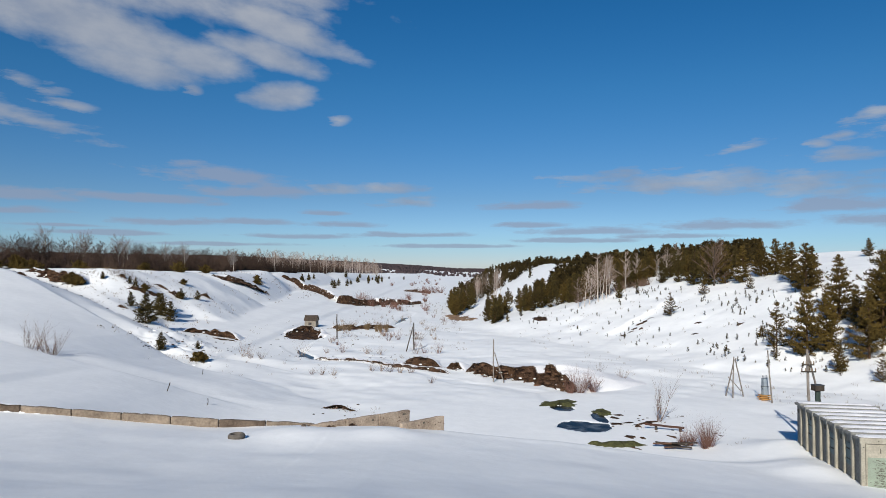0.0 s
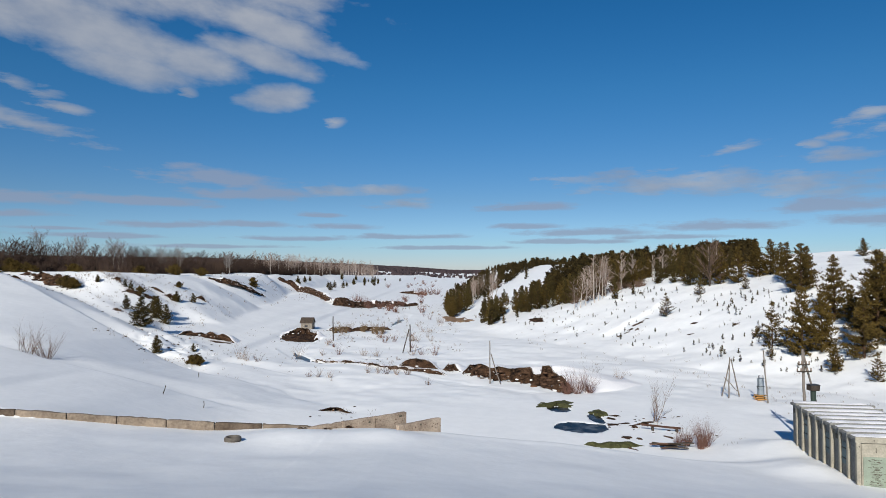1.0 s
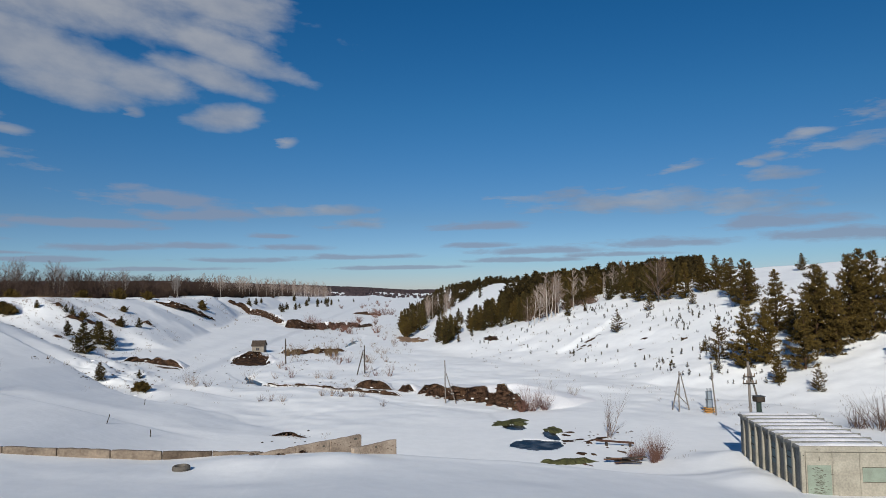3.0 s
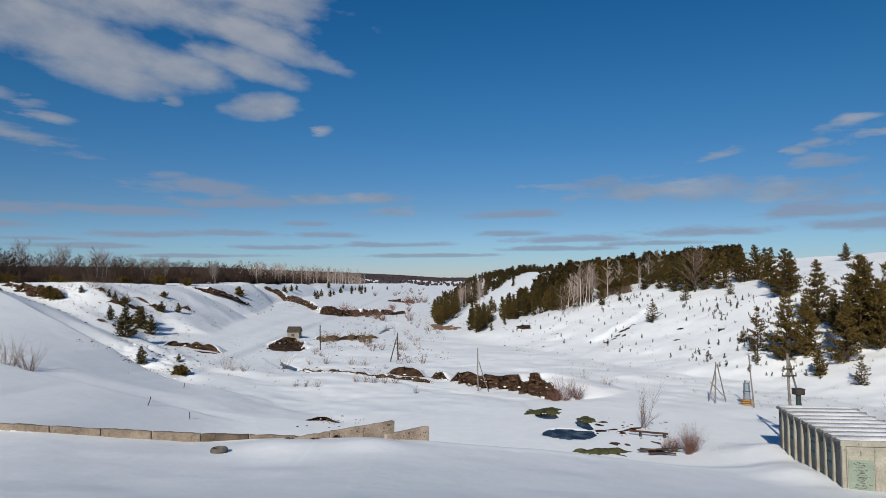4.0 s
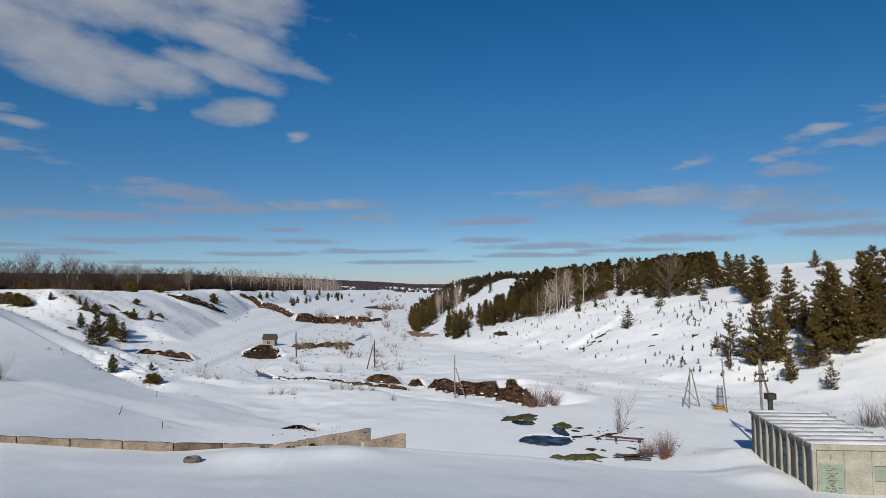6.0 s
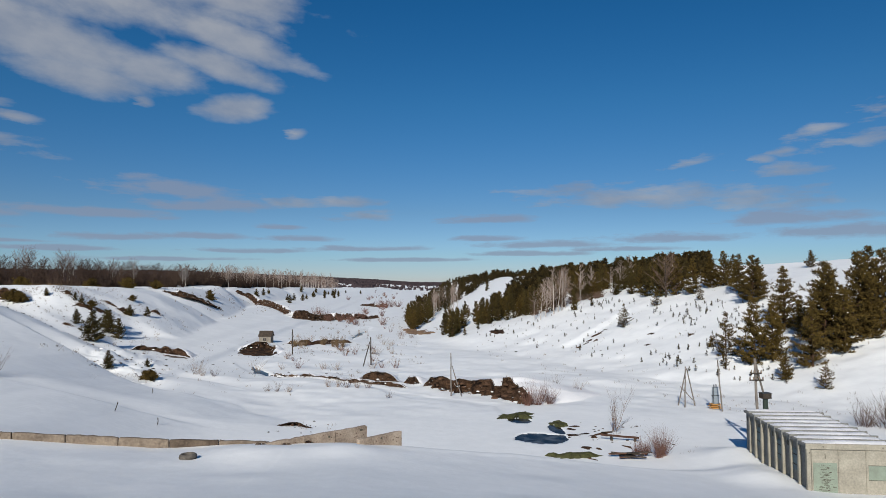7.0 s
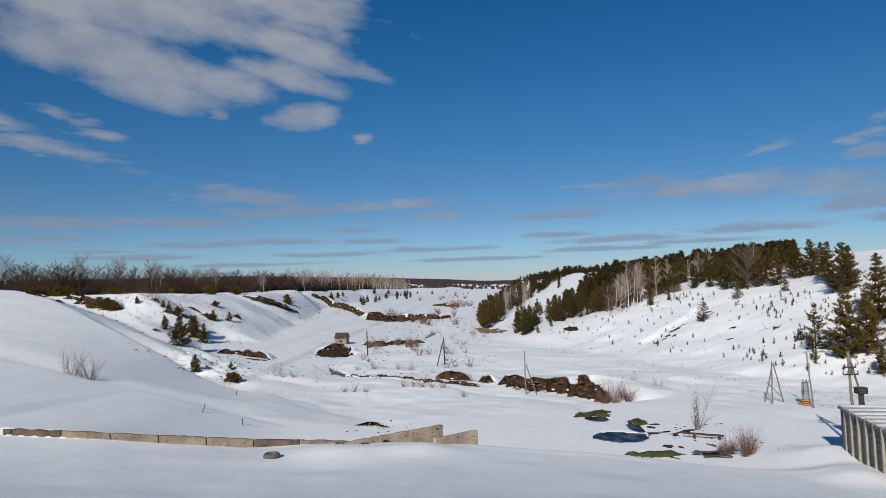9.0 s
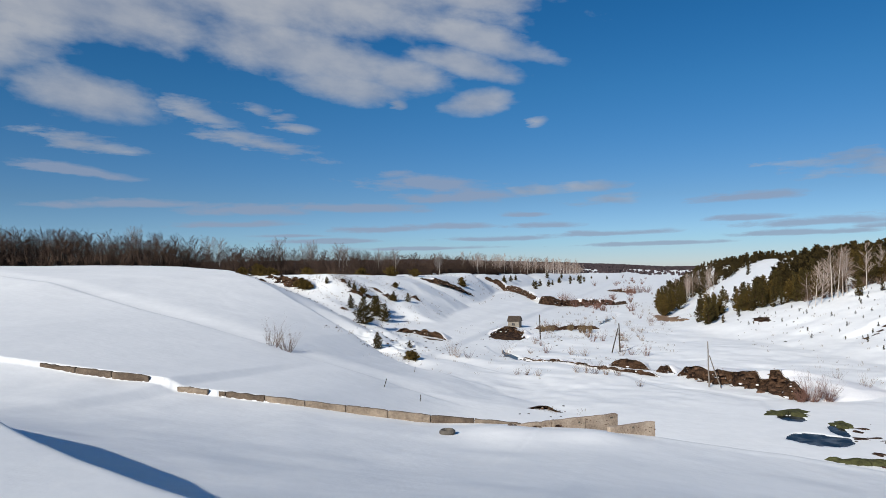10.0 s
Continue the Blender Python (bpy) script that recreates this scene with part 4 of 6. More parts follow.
def tyre(x, y):
    z = ground(x, y)
    ob = thing("tyre", x, y, z + 0.12, 20, "old truck tyre half sunk in the snow", "tyre")
    for name, major, minor, flat, mat in (("tread", 0.36, 0.13, 1.25, RUBBER), ("rim", 0.20, 0.035, 1.0, CONCRETE)):
        bm = bmesh.new()
        rings = []
        for i in range(28):
            a = 2 * math.pi * i / 28
            rings.append([bm.verts.new(((major + minor * math.cos(b)) * math.cos(a), (major + minor * math.cos(b)) * math.sin(a), minor * flat * math.sin(b)))
                          for b in (2 * math.pi * j / 10 for j in range(10))])
        for i in range(28):
            for j in range(10):
                bm.faces.new((rings[i][j], rings[(i + 1) % 28][j], rings[(i + 1) % 28][(j + 1) % 10], rings[i][(j + 1) % 10]))
        part(name, bm, mat, ob)
    return ob


tyre(-12.0, 38.6)


# ---- row of concrete cells below the dam ----
ROW = pose(23.66, 38.63, -0.25, 0, 0, -9.4)     # front left foot; the row runs along its own y
ROW_W, ROW_H, STEP = 5.1, 3.72, 1.215


def number_one(parent, x, y, z, size):
    curve = bpy.data.curves.new("number", "FONT")
    curve.body, curve.size, curve.extrude, curve.align_x = "1", size, 0.004, "CENTER"
    tmp = new("number_source", curve)
    me = bpy.data.meshes.new_from_object(tmp)
    bpy.data.objects.remove(tmp)
    me.materials.clear()
    me.materials.append(FLAKE)
    ob = new("painted_number", me)
    ob.parent = parent
    ob.matrix_basis = pose(x, y, z, 90, 0, 0)
    return tagged(ob, "black painted figure 1")


def snow_sheet(parent, w, d, z, seed):
    n, m = 28, 6
    verts, faces = [], []
    for i in range(n + 1):
        for j in range(m + 1):
            x, y = w * i / n, d * j / m
            rim = min(1, min(i, n - i) / 2.0) * min(1, min(j, m - j) / 1.5)
            bare = (1 - j / 7) * max(0.0, 1 - i / (13 + 5 * math.sin(seed * 2.1)))
            verts.append((x, y, z + (0.125 + 0.03 * float(wobble(x, y + seed * 3, 0.6, seed))) * rim - 0.14 * bare * (0.6 + 0.4 * math.sin(x * 2 + seed))))
    for i in range(n):
        for j in range(m):
            a = i * (m + 1) + j
            faces.append((a, a + m + 1, a + m + 2, a + 1))
    return mesh_object("roof_snow", verts, faces, SNOW_CRUST, parent, "thin snow on the roof slab", smooth=True)


def cell(k):
    first = k == 0
    names = "concrete cell, " + ("its closed end wall cream with green boards" if first else "blue-green shutter in its side" if k in (1, 3, 6) else "grey side panel, darkened for shade, between cream posts")
    ob = new("concrete_cell")
    rr = random.Random(k + 60)
    ob.matrix_basis = ROW @ pose(rr.uniform(-0.03, 0.03), k * STEP, rr.uniform(-0.02, 0.03))
    tagged(ob, names, "concrete cell", "row of concrete cells")
    w, h, d = ROW_W, ROW_H, STEP - 0.02
    for side in (0, 1):
        x = 0.1 if side == 0 else w - 0.1
        part("post", slab((0.24, 0.26, h - 0.2), (x, 0.13, (h - 0.2) / 2), 0.03), CELL, ob)
        # panel colour includes the shade of the recess
        part("side_panel", slab((0.12, d - 0.27, h - 0.3), (x + (0.10 if side == 0 else -0.10), 0.26 + (d - 0.27) / 2, (h - 0.3) / 2), 0.01), CELL_SIDE, ob, "grey recessed concrete panel, darkened for shade between posts")
    part("roof_slab", slab((w + 0.06, d - 0.05, 0.16), (w / 2, 0.06 + d / 2, h - 0.14), 0.02), CELL_SIDE, ob)
    part("roof_rib", slab((w + 0.14, 0.13, 0.34), (w / 2, 0.06, h - 0.12 + rr.uniform(-0.02, 0.02)), 0.03), CELL if first else CELL_SIDE, ob, "raised concrete rib across the roof")
    sn = snow_sheet(ob, w - 0.1, d + 0.03, h - 0.045, k)
    sn.matrix_basis = pose(0.05, 0.03, 0)
    if k in (1, 3, 6):
        part("shutter", slab((0.05, d - 0.45, 1.3), (0.105, 0.3 + (d - 0.4) / 2, h - 1.35), 0.01), BLUE_BOARD, ob, "blue-green painted shutter")
        for z in (h - 1.05, h - 1.65):
            part("batten", slab((0.03, d - 0.45, 0.05), (0.07, 0.3 + (d - 0.4) / 2, z), 0.005), TAR_WOOD, ob)
    if k % 2 == 0 and not first:
        part("stain", slab((0.03, 0.34, 0.30), (0.115, 0.75, h - 0.62), 0.01), FLAKE, ob, "dark broken corner of the panel")
    if first:
        inner = w - 0.5
        for j in range(3):
            px = 0.25 + inner * (j + 0.5) / 3
            part("end_panel", slab((inner / 3 - 0.04, 0.10, h - 0.34), (px, 0.14, (h - 0.3) / 2), 0.02), CELL, ob, "cream concrete end panel")
        for j in (1, 2):
            part("joint_strip", slab((0.05, 0.06, h - 0.34), (0.25 + inner * j / 3, 0.10, (h - 0.3) / 2), 0.01), CELL, ob)
        left = 0.25 + inner / 6
        board = part("notice_board", slab((inner / 3 - 0.2, 0.03, 1.75), (left, 0.075, h - 1.95), 0.006), GREEN_BOARD, ob, "peeling pale green board")
        for j in range(120):
            q = random.Random(j)
            bw = q.uniform(0.04, 0.2)
            bm = slab((bw, 0.006, q.uniform(0.012, 0.03)), (left + q.gauss(0, 0.2), 0.058, h - 1.2 - q.random() ** 0.8 * 1.5), 0)
            part("flake", bm, FLAKE, board)
        right = 0.25 + inner * 5 / 6
        part("green_panel", slab((inner / 3 - 0.22, 0.03, 0.82), (right, 0.075, h - 1.6), 0.006), GREEN_BOARD, ob, "pale green board")
        for dz in (-1.18, -2.02):
            part("panel_edge", slab((inner / 3 - 0.2, 0.035, 0.025), (right, 0.073, h + dz), 0), FLAKE, ob)
        number_one(ob, left + 0.02, 0.085, h - 0.83, 0.42)
        for j, (x, z) in enumerate([(0.12, h - 0.5), (w - 0.12, h - 0.5), (0.9, h - 0.13), (w - 0.9, h - 0.13)]):
            part("hole", slab((0.06, 0.02, 0.06), (x, -0.02 if z > h - 0.3 else -0.005, z), 0.01), TAR_WOOD, ob)
    return ob


for k in range(9):
    cell(k)


# ---- poles and frames ----
def post_thing(name, label, category, rods, mat, group=""):
    x, y = rods[0][0][0], rods[0][0][1]
    z = ground(x, y)
    ob = thing(name, x, y, z, 0, label, category, group)
    for k, (a, b, r0, r1, part_name) in enumerate(rods):
        part(part_name, tube((a[0] - x, a[1] - y, a[2]), (b[0] - x, b[1] - y, b[2]), r0, r1, 9, 5, 0.03, k + int(x * 7)), mat, ob)
    return ob


post_thing("utility_pole", "grey wooden pole with a slanting prop beside the brook", "utility pole",
           [((5.7, 82, -0.5), (5.7, 82, 5.2), 0.085, 0.06, "pole"), ((7.1, 82, -0.5), (5.85, 82, 3.6), 0.07, 0.055, "prop")], GREY_WOOD, "old line poles")
post_thing("utility_pole", "dark wooden pole with a slanting prop", "utility pole",
           [((-5.7, 117, -0.5), (-5.75, 117, 4.8), 0.12, 0.09, "pole"), ((-7.0, 114, -0.5), (-5.9, 116.6, 4.0), 0.1, 0.08, "prop")], TAR_WOOD, "old line poles")
post_thing("utility_pole", "single dark wooden pole near the hut", "utility pole", [((-21.7, 133, -0.5), (-21.75, 133, 4.9), 0.13, 0.10, "pole")], TAR_WOOD, "old line poles")
post_thing("utility_pole", "thin leaning wooden pole beside a metal booth", "utility pole", [((32.8, 68, -0.5), (32.35, 68, 5.3), 0.08, 0.06, "pole")], GREY_WOOD)
pole = post_thing("utility_pole", "grey pole with crossarms, insulators and a slanting prop", "utility pole",
                  [((27.7, 51.5, -0.5), (27.5, 51.5, 7.1), 0.12, 0.09, "pole"), ((29.9, 52.6, -0.5), (27.65, 51.6, 6.6), 0.08, 0.07, "prop")], GREY_WOOD)
for zz, wide in ((5.92, 0.42), (5.39, 0.56)):
    arm = part("crossarm", slab((wide * 2, 0.10, 0.10), (-0.17, -0.15, zz), 0.02), TAR_WOOD, pole)
    for s in (-1, -0.45, 0.45, 1):
        part("insulator", tube((-0.17 + s * wide * 0.93, -0.15, zz + 0.05), (-0.17 + s * wide * 0.93, -0.15, zz + 0.26), 0.06, 0.04, 8, 1, 0), CONCRETE, arm, "pale ceramic insulator")
post_thing("timber_frame", "grey timber A-frame standing in the snow", "timber frame",
           [((30.05, 71, -0.4), (30.35, 71.3, 4.3), 0.075, 0.06, "leg"), ((29.85, 72.4, -0.4), (30.45, 71.4, 4.0), 0.07, 0.06, "leg"),
            ((31.7, 72.0, -0.4), (30.55, 71.4, 4.1), 0.07, 0.06, "leg"), ((29.95, 71.8, 2.1), (31.35, 71.8, 0.6), 0.05, 0.04, "brace")], GREY_WOOD)
for x, y, h, lean in ((-24.6, 59.0, 0.75, 0.35), (-20.3, 57.4, 0.6, -0.05), (-27.8, 76.5, 0.6, 0.1)):
    z = ground(x, y)
    post_thing("stake", "short thin stake poking out of the snow", "stake", [((x, y, -0.3), (x + lean, y, h), 0.04, 0.035, "stick")], TAR_WOOD, "stakes in the snow")


def booth(x, y):
    ob = thing("transformer_stand", x, y, ground(x, y), 8, "galvanised metal cabinet on an orange timber base", "metal cabinet")
    for k in range(4):
        part("base_beam", slab((1.7, 0.16, 0.16), (0, -0.45 + 0.3 * k, 0.18 + 0.19 * (k % 2)), 0.02), ORANGE_WOOD, ob, "orange timber beam")
    part("base_board", slab((1.6, 0.9, 0.1), (0, 0, 0.62), 0.02), ORANGE_WOOD, ob, "orange timber deck")
    part("cabinet", slab((0.85, 0.6, 1.0), (0.05, 0, 1.17), 0.03), GALVANISED, ob)
    part("upper_cabinet", slab((0.8, 0.55, 0.95), (0.05, 0, 2.17), 0.03), GALVANISED, ob)
    part("seam", slab((0.9, 0.64, 0.05), (0.05, 0, 1.68), 0.01), STEEL, ob)
    for k, px in enumerate((-0.36, 0.46)):
        part("upright", tube((px, -0.17, 0.6), (px, -0.17, 3.0 - 0.1 * k), 0.04, 0.035, 8, 2, 0.01, k), STEEL, ob)
    for k in range(4):
        part("rod", tube((-0.25 + 0.2 * k, 0, 2.6), (-0.3 + 0.22 * k, 0, 3.0), 0.035, 0.03, 6, 1, 0, k), STEEL, ob)
    part("handle_bar", tube((-0.75, -0.2, 1.75), (-0.35, -0.2, 1.3), 0.05, 0.05, 6, 1, 0), STEEL, ob)
    return ob


booth(32.75, 69.6).scale = (0.66, 0.8, 0.86)


def vent_pipe(x, y):
    ob = thing("vent_pipe", x, y, ground(x, y), 5, "dark green pipe with a square hood behind the cells", "vent pipe")
    part("pipe", tube((0, 0, -0.3), (0, 0, 3.98), 0.19, 0.19, 16, 2, 0), DARK_GREEN, ob)
    part("hood", slab((0.72, 0.62, 0.42), (0, 0, 4.2), 0.03), TAR_WOOD, ob)
    part("hood_top", slab((0.78, 0.68, 0.04), (0, 0, 4.43), 0.015), STEEL, ob)
    return ob


vent_pipe(28.25, 51.46)


def fallen_plank(x, y, z, length, turn, pitch, label, mat=BROWN_WOOD, wide=0.28, thick=0.12):
    ob = new("plank")
    tmp = bpy.data.meshes.new("plank")
    bm = slab((length, wide, thick), (0, 0, 0), 0.015)
    bmesh.ops.subdivide_edges(bm, edges=[e for e in bm.edges if e.calc_length() > 1], cuts=6)
    for v in bm.verts:
        v.co.z += 0.03 * noise.noise(v.co * 1.1)
        v.co.y += 0.03 * noise.noise(v.co * 1.3 + Vector((4, 0, 0)))
    bm.to_mesh(tmp)
    bm.free()
    tmp.materials.append(mat)
    bpy.data.objects.remove(ob)
    ob = new("plank", tmp)
    ob.matrix_basis = pose(x, y, ground(x, y) + z, pitch, 2, turn)
    return tagged(ob, label, "plank", "loose timber by the pools")


fallen_plank(18.0, 55.8, 0.38, 3.1, -18, 78, "long dark brown plank propped above the snow", DARK_PLANK, 0.17, 0.10)
fallen_plank(17.4, 56.1, 0.12, 0.4, 80, 0, "short block under a long plank", TAR_WOOD, 0.2, 0.3)
fallen_plank(19.2, 55.5, 0.12, 0.4, 80, 0, "short block under a long plank", TAR_WOOD, 0.2, 0.3)
for k in range(7):
    r = random.Random(40 + k)
    fallen_plank(16.9 + r.uniform(-0.9, 0.9), 50.1 + r.uniform(-0.6, 0.5), 0.12 + 0.05 * k, r.uniform(1.2, 2.6), r.uniform(-20, 16), 0, "dark broken board in a heap", BROWN_WOOD if k % 2 else TAR_WOOD, 0.2, 0.08)


# ---- the hut ----
def hut(x, y, turn):
    z = min(ground(x + a, y + b) for a in (-1.5, 1.5) for b in (-1.2, 1.2))
    ob = thing("hut", x, y, z, turn, "small grey board hut with a dark pitched roof", "hut")
    w, d, h = 3.1, 2.6, 1.75
    for k in range(10):
        part("wall_board", slab((w, 0.06, h / 10 - 0.012), (0, -d / 2, h * (k + 0.5) / 10), 0.008), HUT_WALL, ob)
        part("wall_board", slab((0.06, d, h / 10 - 0.012), (w / 2, 0, h * (k + 0.5) / 10), 0.008), HUT_WALL, ob)
    part("wall", slab((w - 0.06, 0.05, h), (0, d / 2, h / 2), 0.01), HUT_WALL, ob)
    part("wall", slab((0.05, d - 0.06, h), (-w / 2, 0, h / 2), 0.01), HUT_WALL, ob)
    for s in (-1, 1):
        bm = bmesh.new()
        vs = [bm.verts.new(p) for p in ((s * w / 2, -d / 2, h), (s * w / 2, d / 2, h), (s * w / 2, 0, h + 1.15))]
        bm.faces.new(vs)
        bmesh.ops.extrude_face_region(bm, geom=bm.faces[:])
        for v in list(bm.verts)[3:]:
            v.co.x -= s * 0.06
        part("gable", bm, HUT_WALL, ob)
        m = pose(0, s * (d / 4 + 0.08), h + 0.60, -s * 41, 0, 0)
        part("roof", slab((w + 0.5, d / 2 * 1.33 + 0.35, 0.09), (0, 0, 0), 0.015, m), HUT_ROOF, ob, "dark slate roof slope")
    win = part("window", slab((0.85, 0.05, 0.62), (-0.05, -d / 2 - 0.03, 0.92), 0.005), GLASS, ob, "dark small window")
    for a, b, sx, sz in ((0, 0.34, 0.97, 0.07), (0, -0.34, 0.97, 0.07), (-0.45, 0, 0.07, 0.68), (0.45, 0, 0.07, 0.68), (0, 0, 0.05, 0.62)):
        part("window_frame", slab((sx, 0.05, sz), (-0.05 + a, -d / 2 - 0.06, 0.92 + b), 0.005), CONCRETE, win)
    return ob


hut(-31.6, 157.0, -4).scale = (0.86, 0.86, 0.9)


# ---- shrubs ----
def shrub(kind, x, y, h, label, mat, spread=0.75, stems=16, seed=0, kids=2, depth=1, r=0.02):
    v, f = sticks(shrub_segs(seed, h, spread, stems, kids, depth, r))
    ob = mesh_object(kind, v, f, mat)
    ob.matrix_basis = pose(x, y, ground(x, y), 0, 0, 0)
    return tagged(ob, label, "shrub", "bare shrubs in the snow")


for k, (x, y, h, stems) in enumerate([(-41.9, 67.6, 3.3, 12), (-39.6, 67.4, 3.0, 14)]):
    shrub("bare_shrub", x, y, h, "bare dark fan-shaped shrub in a snow hollow", TWIGS, 1.0, stems, 700 + k, 3, 2, 0.026)
for k, (x, y, h) in enumerate([(14.6, 74.5, 3.0), (16.2, 75.2, 2.2), (13.6, 73.9, 1.8)]):
    shrub("willow_shrub", x, y, h, "dense dark reddish willow shrub at the brook", RED_TWIGS, 0.7, 38, 710 + k, 2, 2, 0.020)
for k, (x, y, h, s) in enumerate([(19.6, 50.6, 2.2, 60), (18.4, 51.0, 1.5, 44), (17.8, 51.2, 1.1, 34), (19.1, 49.9, 1.6, 44)]):
    shrub("willow_shrub", x, y, h, "dense reddish willow shrub beside loose timber", RED_TWIGS, 0.55, s, 720 + k, 3, 1, 0.013)
for k, (x, y, h) in enumerate([(43.5, 59, 3.8), (45.2, 60.2, 3.2), (42.2, 60, 2.6)]):
    shrub("willow_shrub", x, y, h, "large spreading bare willow shrub on the slope", TWIGS, 1.0, 26, 730 + k, 3, 1, 0.024)
for k, (x, y, h) in enumerate([(19.2, 85.2, 2.0), (21.8, 83.9, 1.8), (18.2, 83, 1.5), (-0.6, 175.5, 3.0), (2.0, 178, 2.2), (-30.4, 100.7, 3.0), (-27.1, 98.4, 1.6),
                               (-29, 99.5, 1.8), (-15.9, 85.6, 1.2), (-14.4, 85.2, 1.1), (-17.2, 86.2, 1.0), (-8.6, 88.4, 1.5), (-7.4, 87.9, 1.6), (-6.0, 87.6, 1.5),
                               (-4.6, 87.4, 1.4), (-9.8, 88.9, 1.3), (-1.8, 80.5, 1.0)]):
    shrub("bare_shrub", x, y, h, "thin pale bare shrub in the snow", PALE_TWIGS if k % 2 else TWIGS, 0.8, 15, 740 + k, 2, 1, 0.016)
rnd = random.Random(77)
for k in range(44):
    x, y = rnd.uniform(-24, -1), rnd.uniform(106, 156)
    if k > 30:
        x, y = rnd.uniform(-28, 4), rnd.uniform(165, 240)
    shrub("bare_shrub", x, y, rnd.uniform(1.0, 2.3), "low straw-coloured shrub on the valley floor", PALE_TWIGS if k % 3 else RED_TWIGS, 0.85, 13, 800 + k, 2, 1, 0.022)
for k in range(16):
    x = rnd.uniform(-25, -13)
    shrub("dry_reeds", x, 150 + rnd.uniform(0, 5), rnd.uniform(1.3, 2.4), "clump of dry tan reeds on the bank", DRY_GRASS, 0.5, 30, 860 + k, 1, 1, 0.03)
for k, (x, y, h) in enumerate([(-31, 255, 4.5), (-28, 252, 4.2), (-24, 254, 3.6), (-34, 254, 3.0), (-20, 258, 3.2), (-15.8, 428, 5.0), (-12, 432, 5.5), (-8, 436, 6), (-4, 440, 5), (-20, 430, 3.5)]):
    shrub("willow_shrub", x, y, h, "reddish-brown willow clump in the far valley", RED_TWIGS, 0.9, 40, 880 + k, 2, 1, 0.05)
v, f = sticks(shrub_segs(1234, 4.0, 0.28, 4, 4, 2, 0.034))
young = mesh_object("young_tree", v, f, TWIGS)
young.matrix_basis = pose(18.7, 59.2, ground(18.7, 59.2), 0, 7, 0)
tagged(young, "bare young tree standing alone near the pools", "tree")


def clump_field(name, spots, mat, label, category):
    segs = []
    for k, (x, y, h) in enumerate(spots):
        t = np.array(shrub_segs(950 + k % 7, h, 0.9, 26, 2, 1, 0.02 * h))
        t[:, [0, 3]] += x
        t[:, [1, 4]] += y
        t[:, [2, 5]] += ground(x, y)
        segs.append(t)
    v, f = ribbons(np.concatenate(segs))
    return tagged(mesh_object(name, v, f, mat), label, category, kind="stuff")


rnd = random.Random(31)
clump_field("valley_shrubs", [(rnd.gauss(np.interp(y, [250, 420, 620, 1000], [-24, -16, -22, -22]), 9), y, rnd.uniform(1.5, 4)) for y in (240 + 760 * rnd.random() ** 1.4 for _ in range(36))],
            RED_TWIGS, "reddish bare scrub along the distant brook", "scrub")
clump_field("edge_scrub", [(x + rnd.uniform(-2, 2), 164 + rnd.uniform(-2, 4), rnd.uniform(1.0, 2.4)) for x in (rnd.uniform(30, 52) for _ in range(26))],
            TWIGS, "bare undergrowth at the edge of the wood", "scrub")

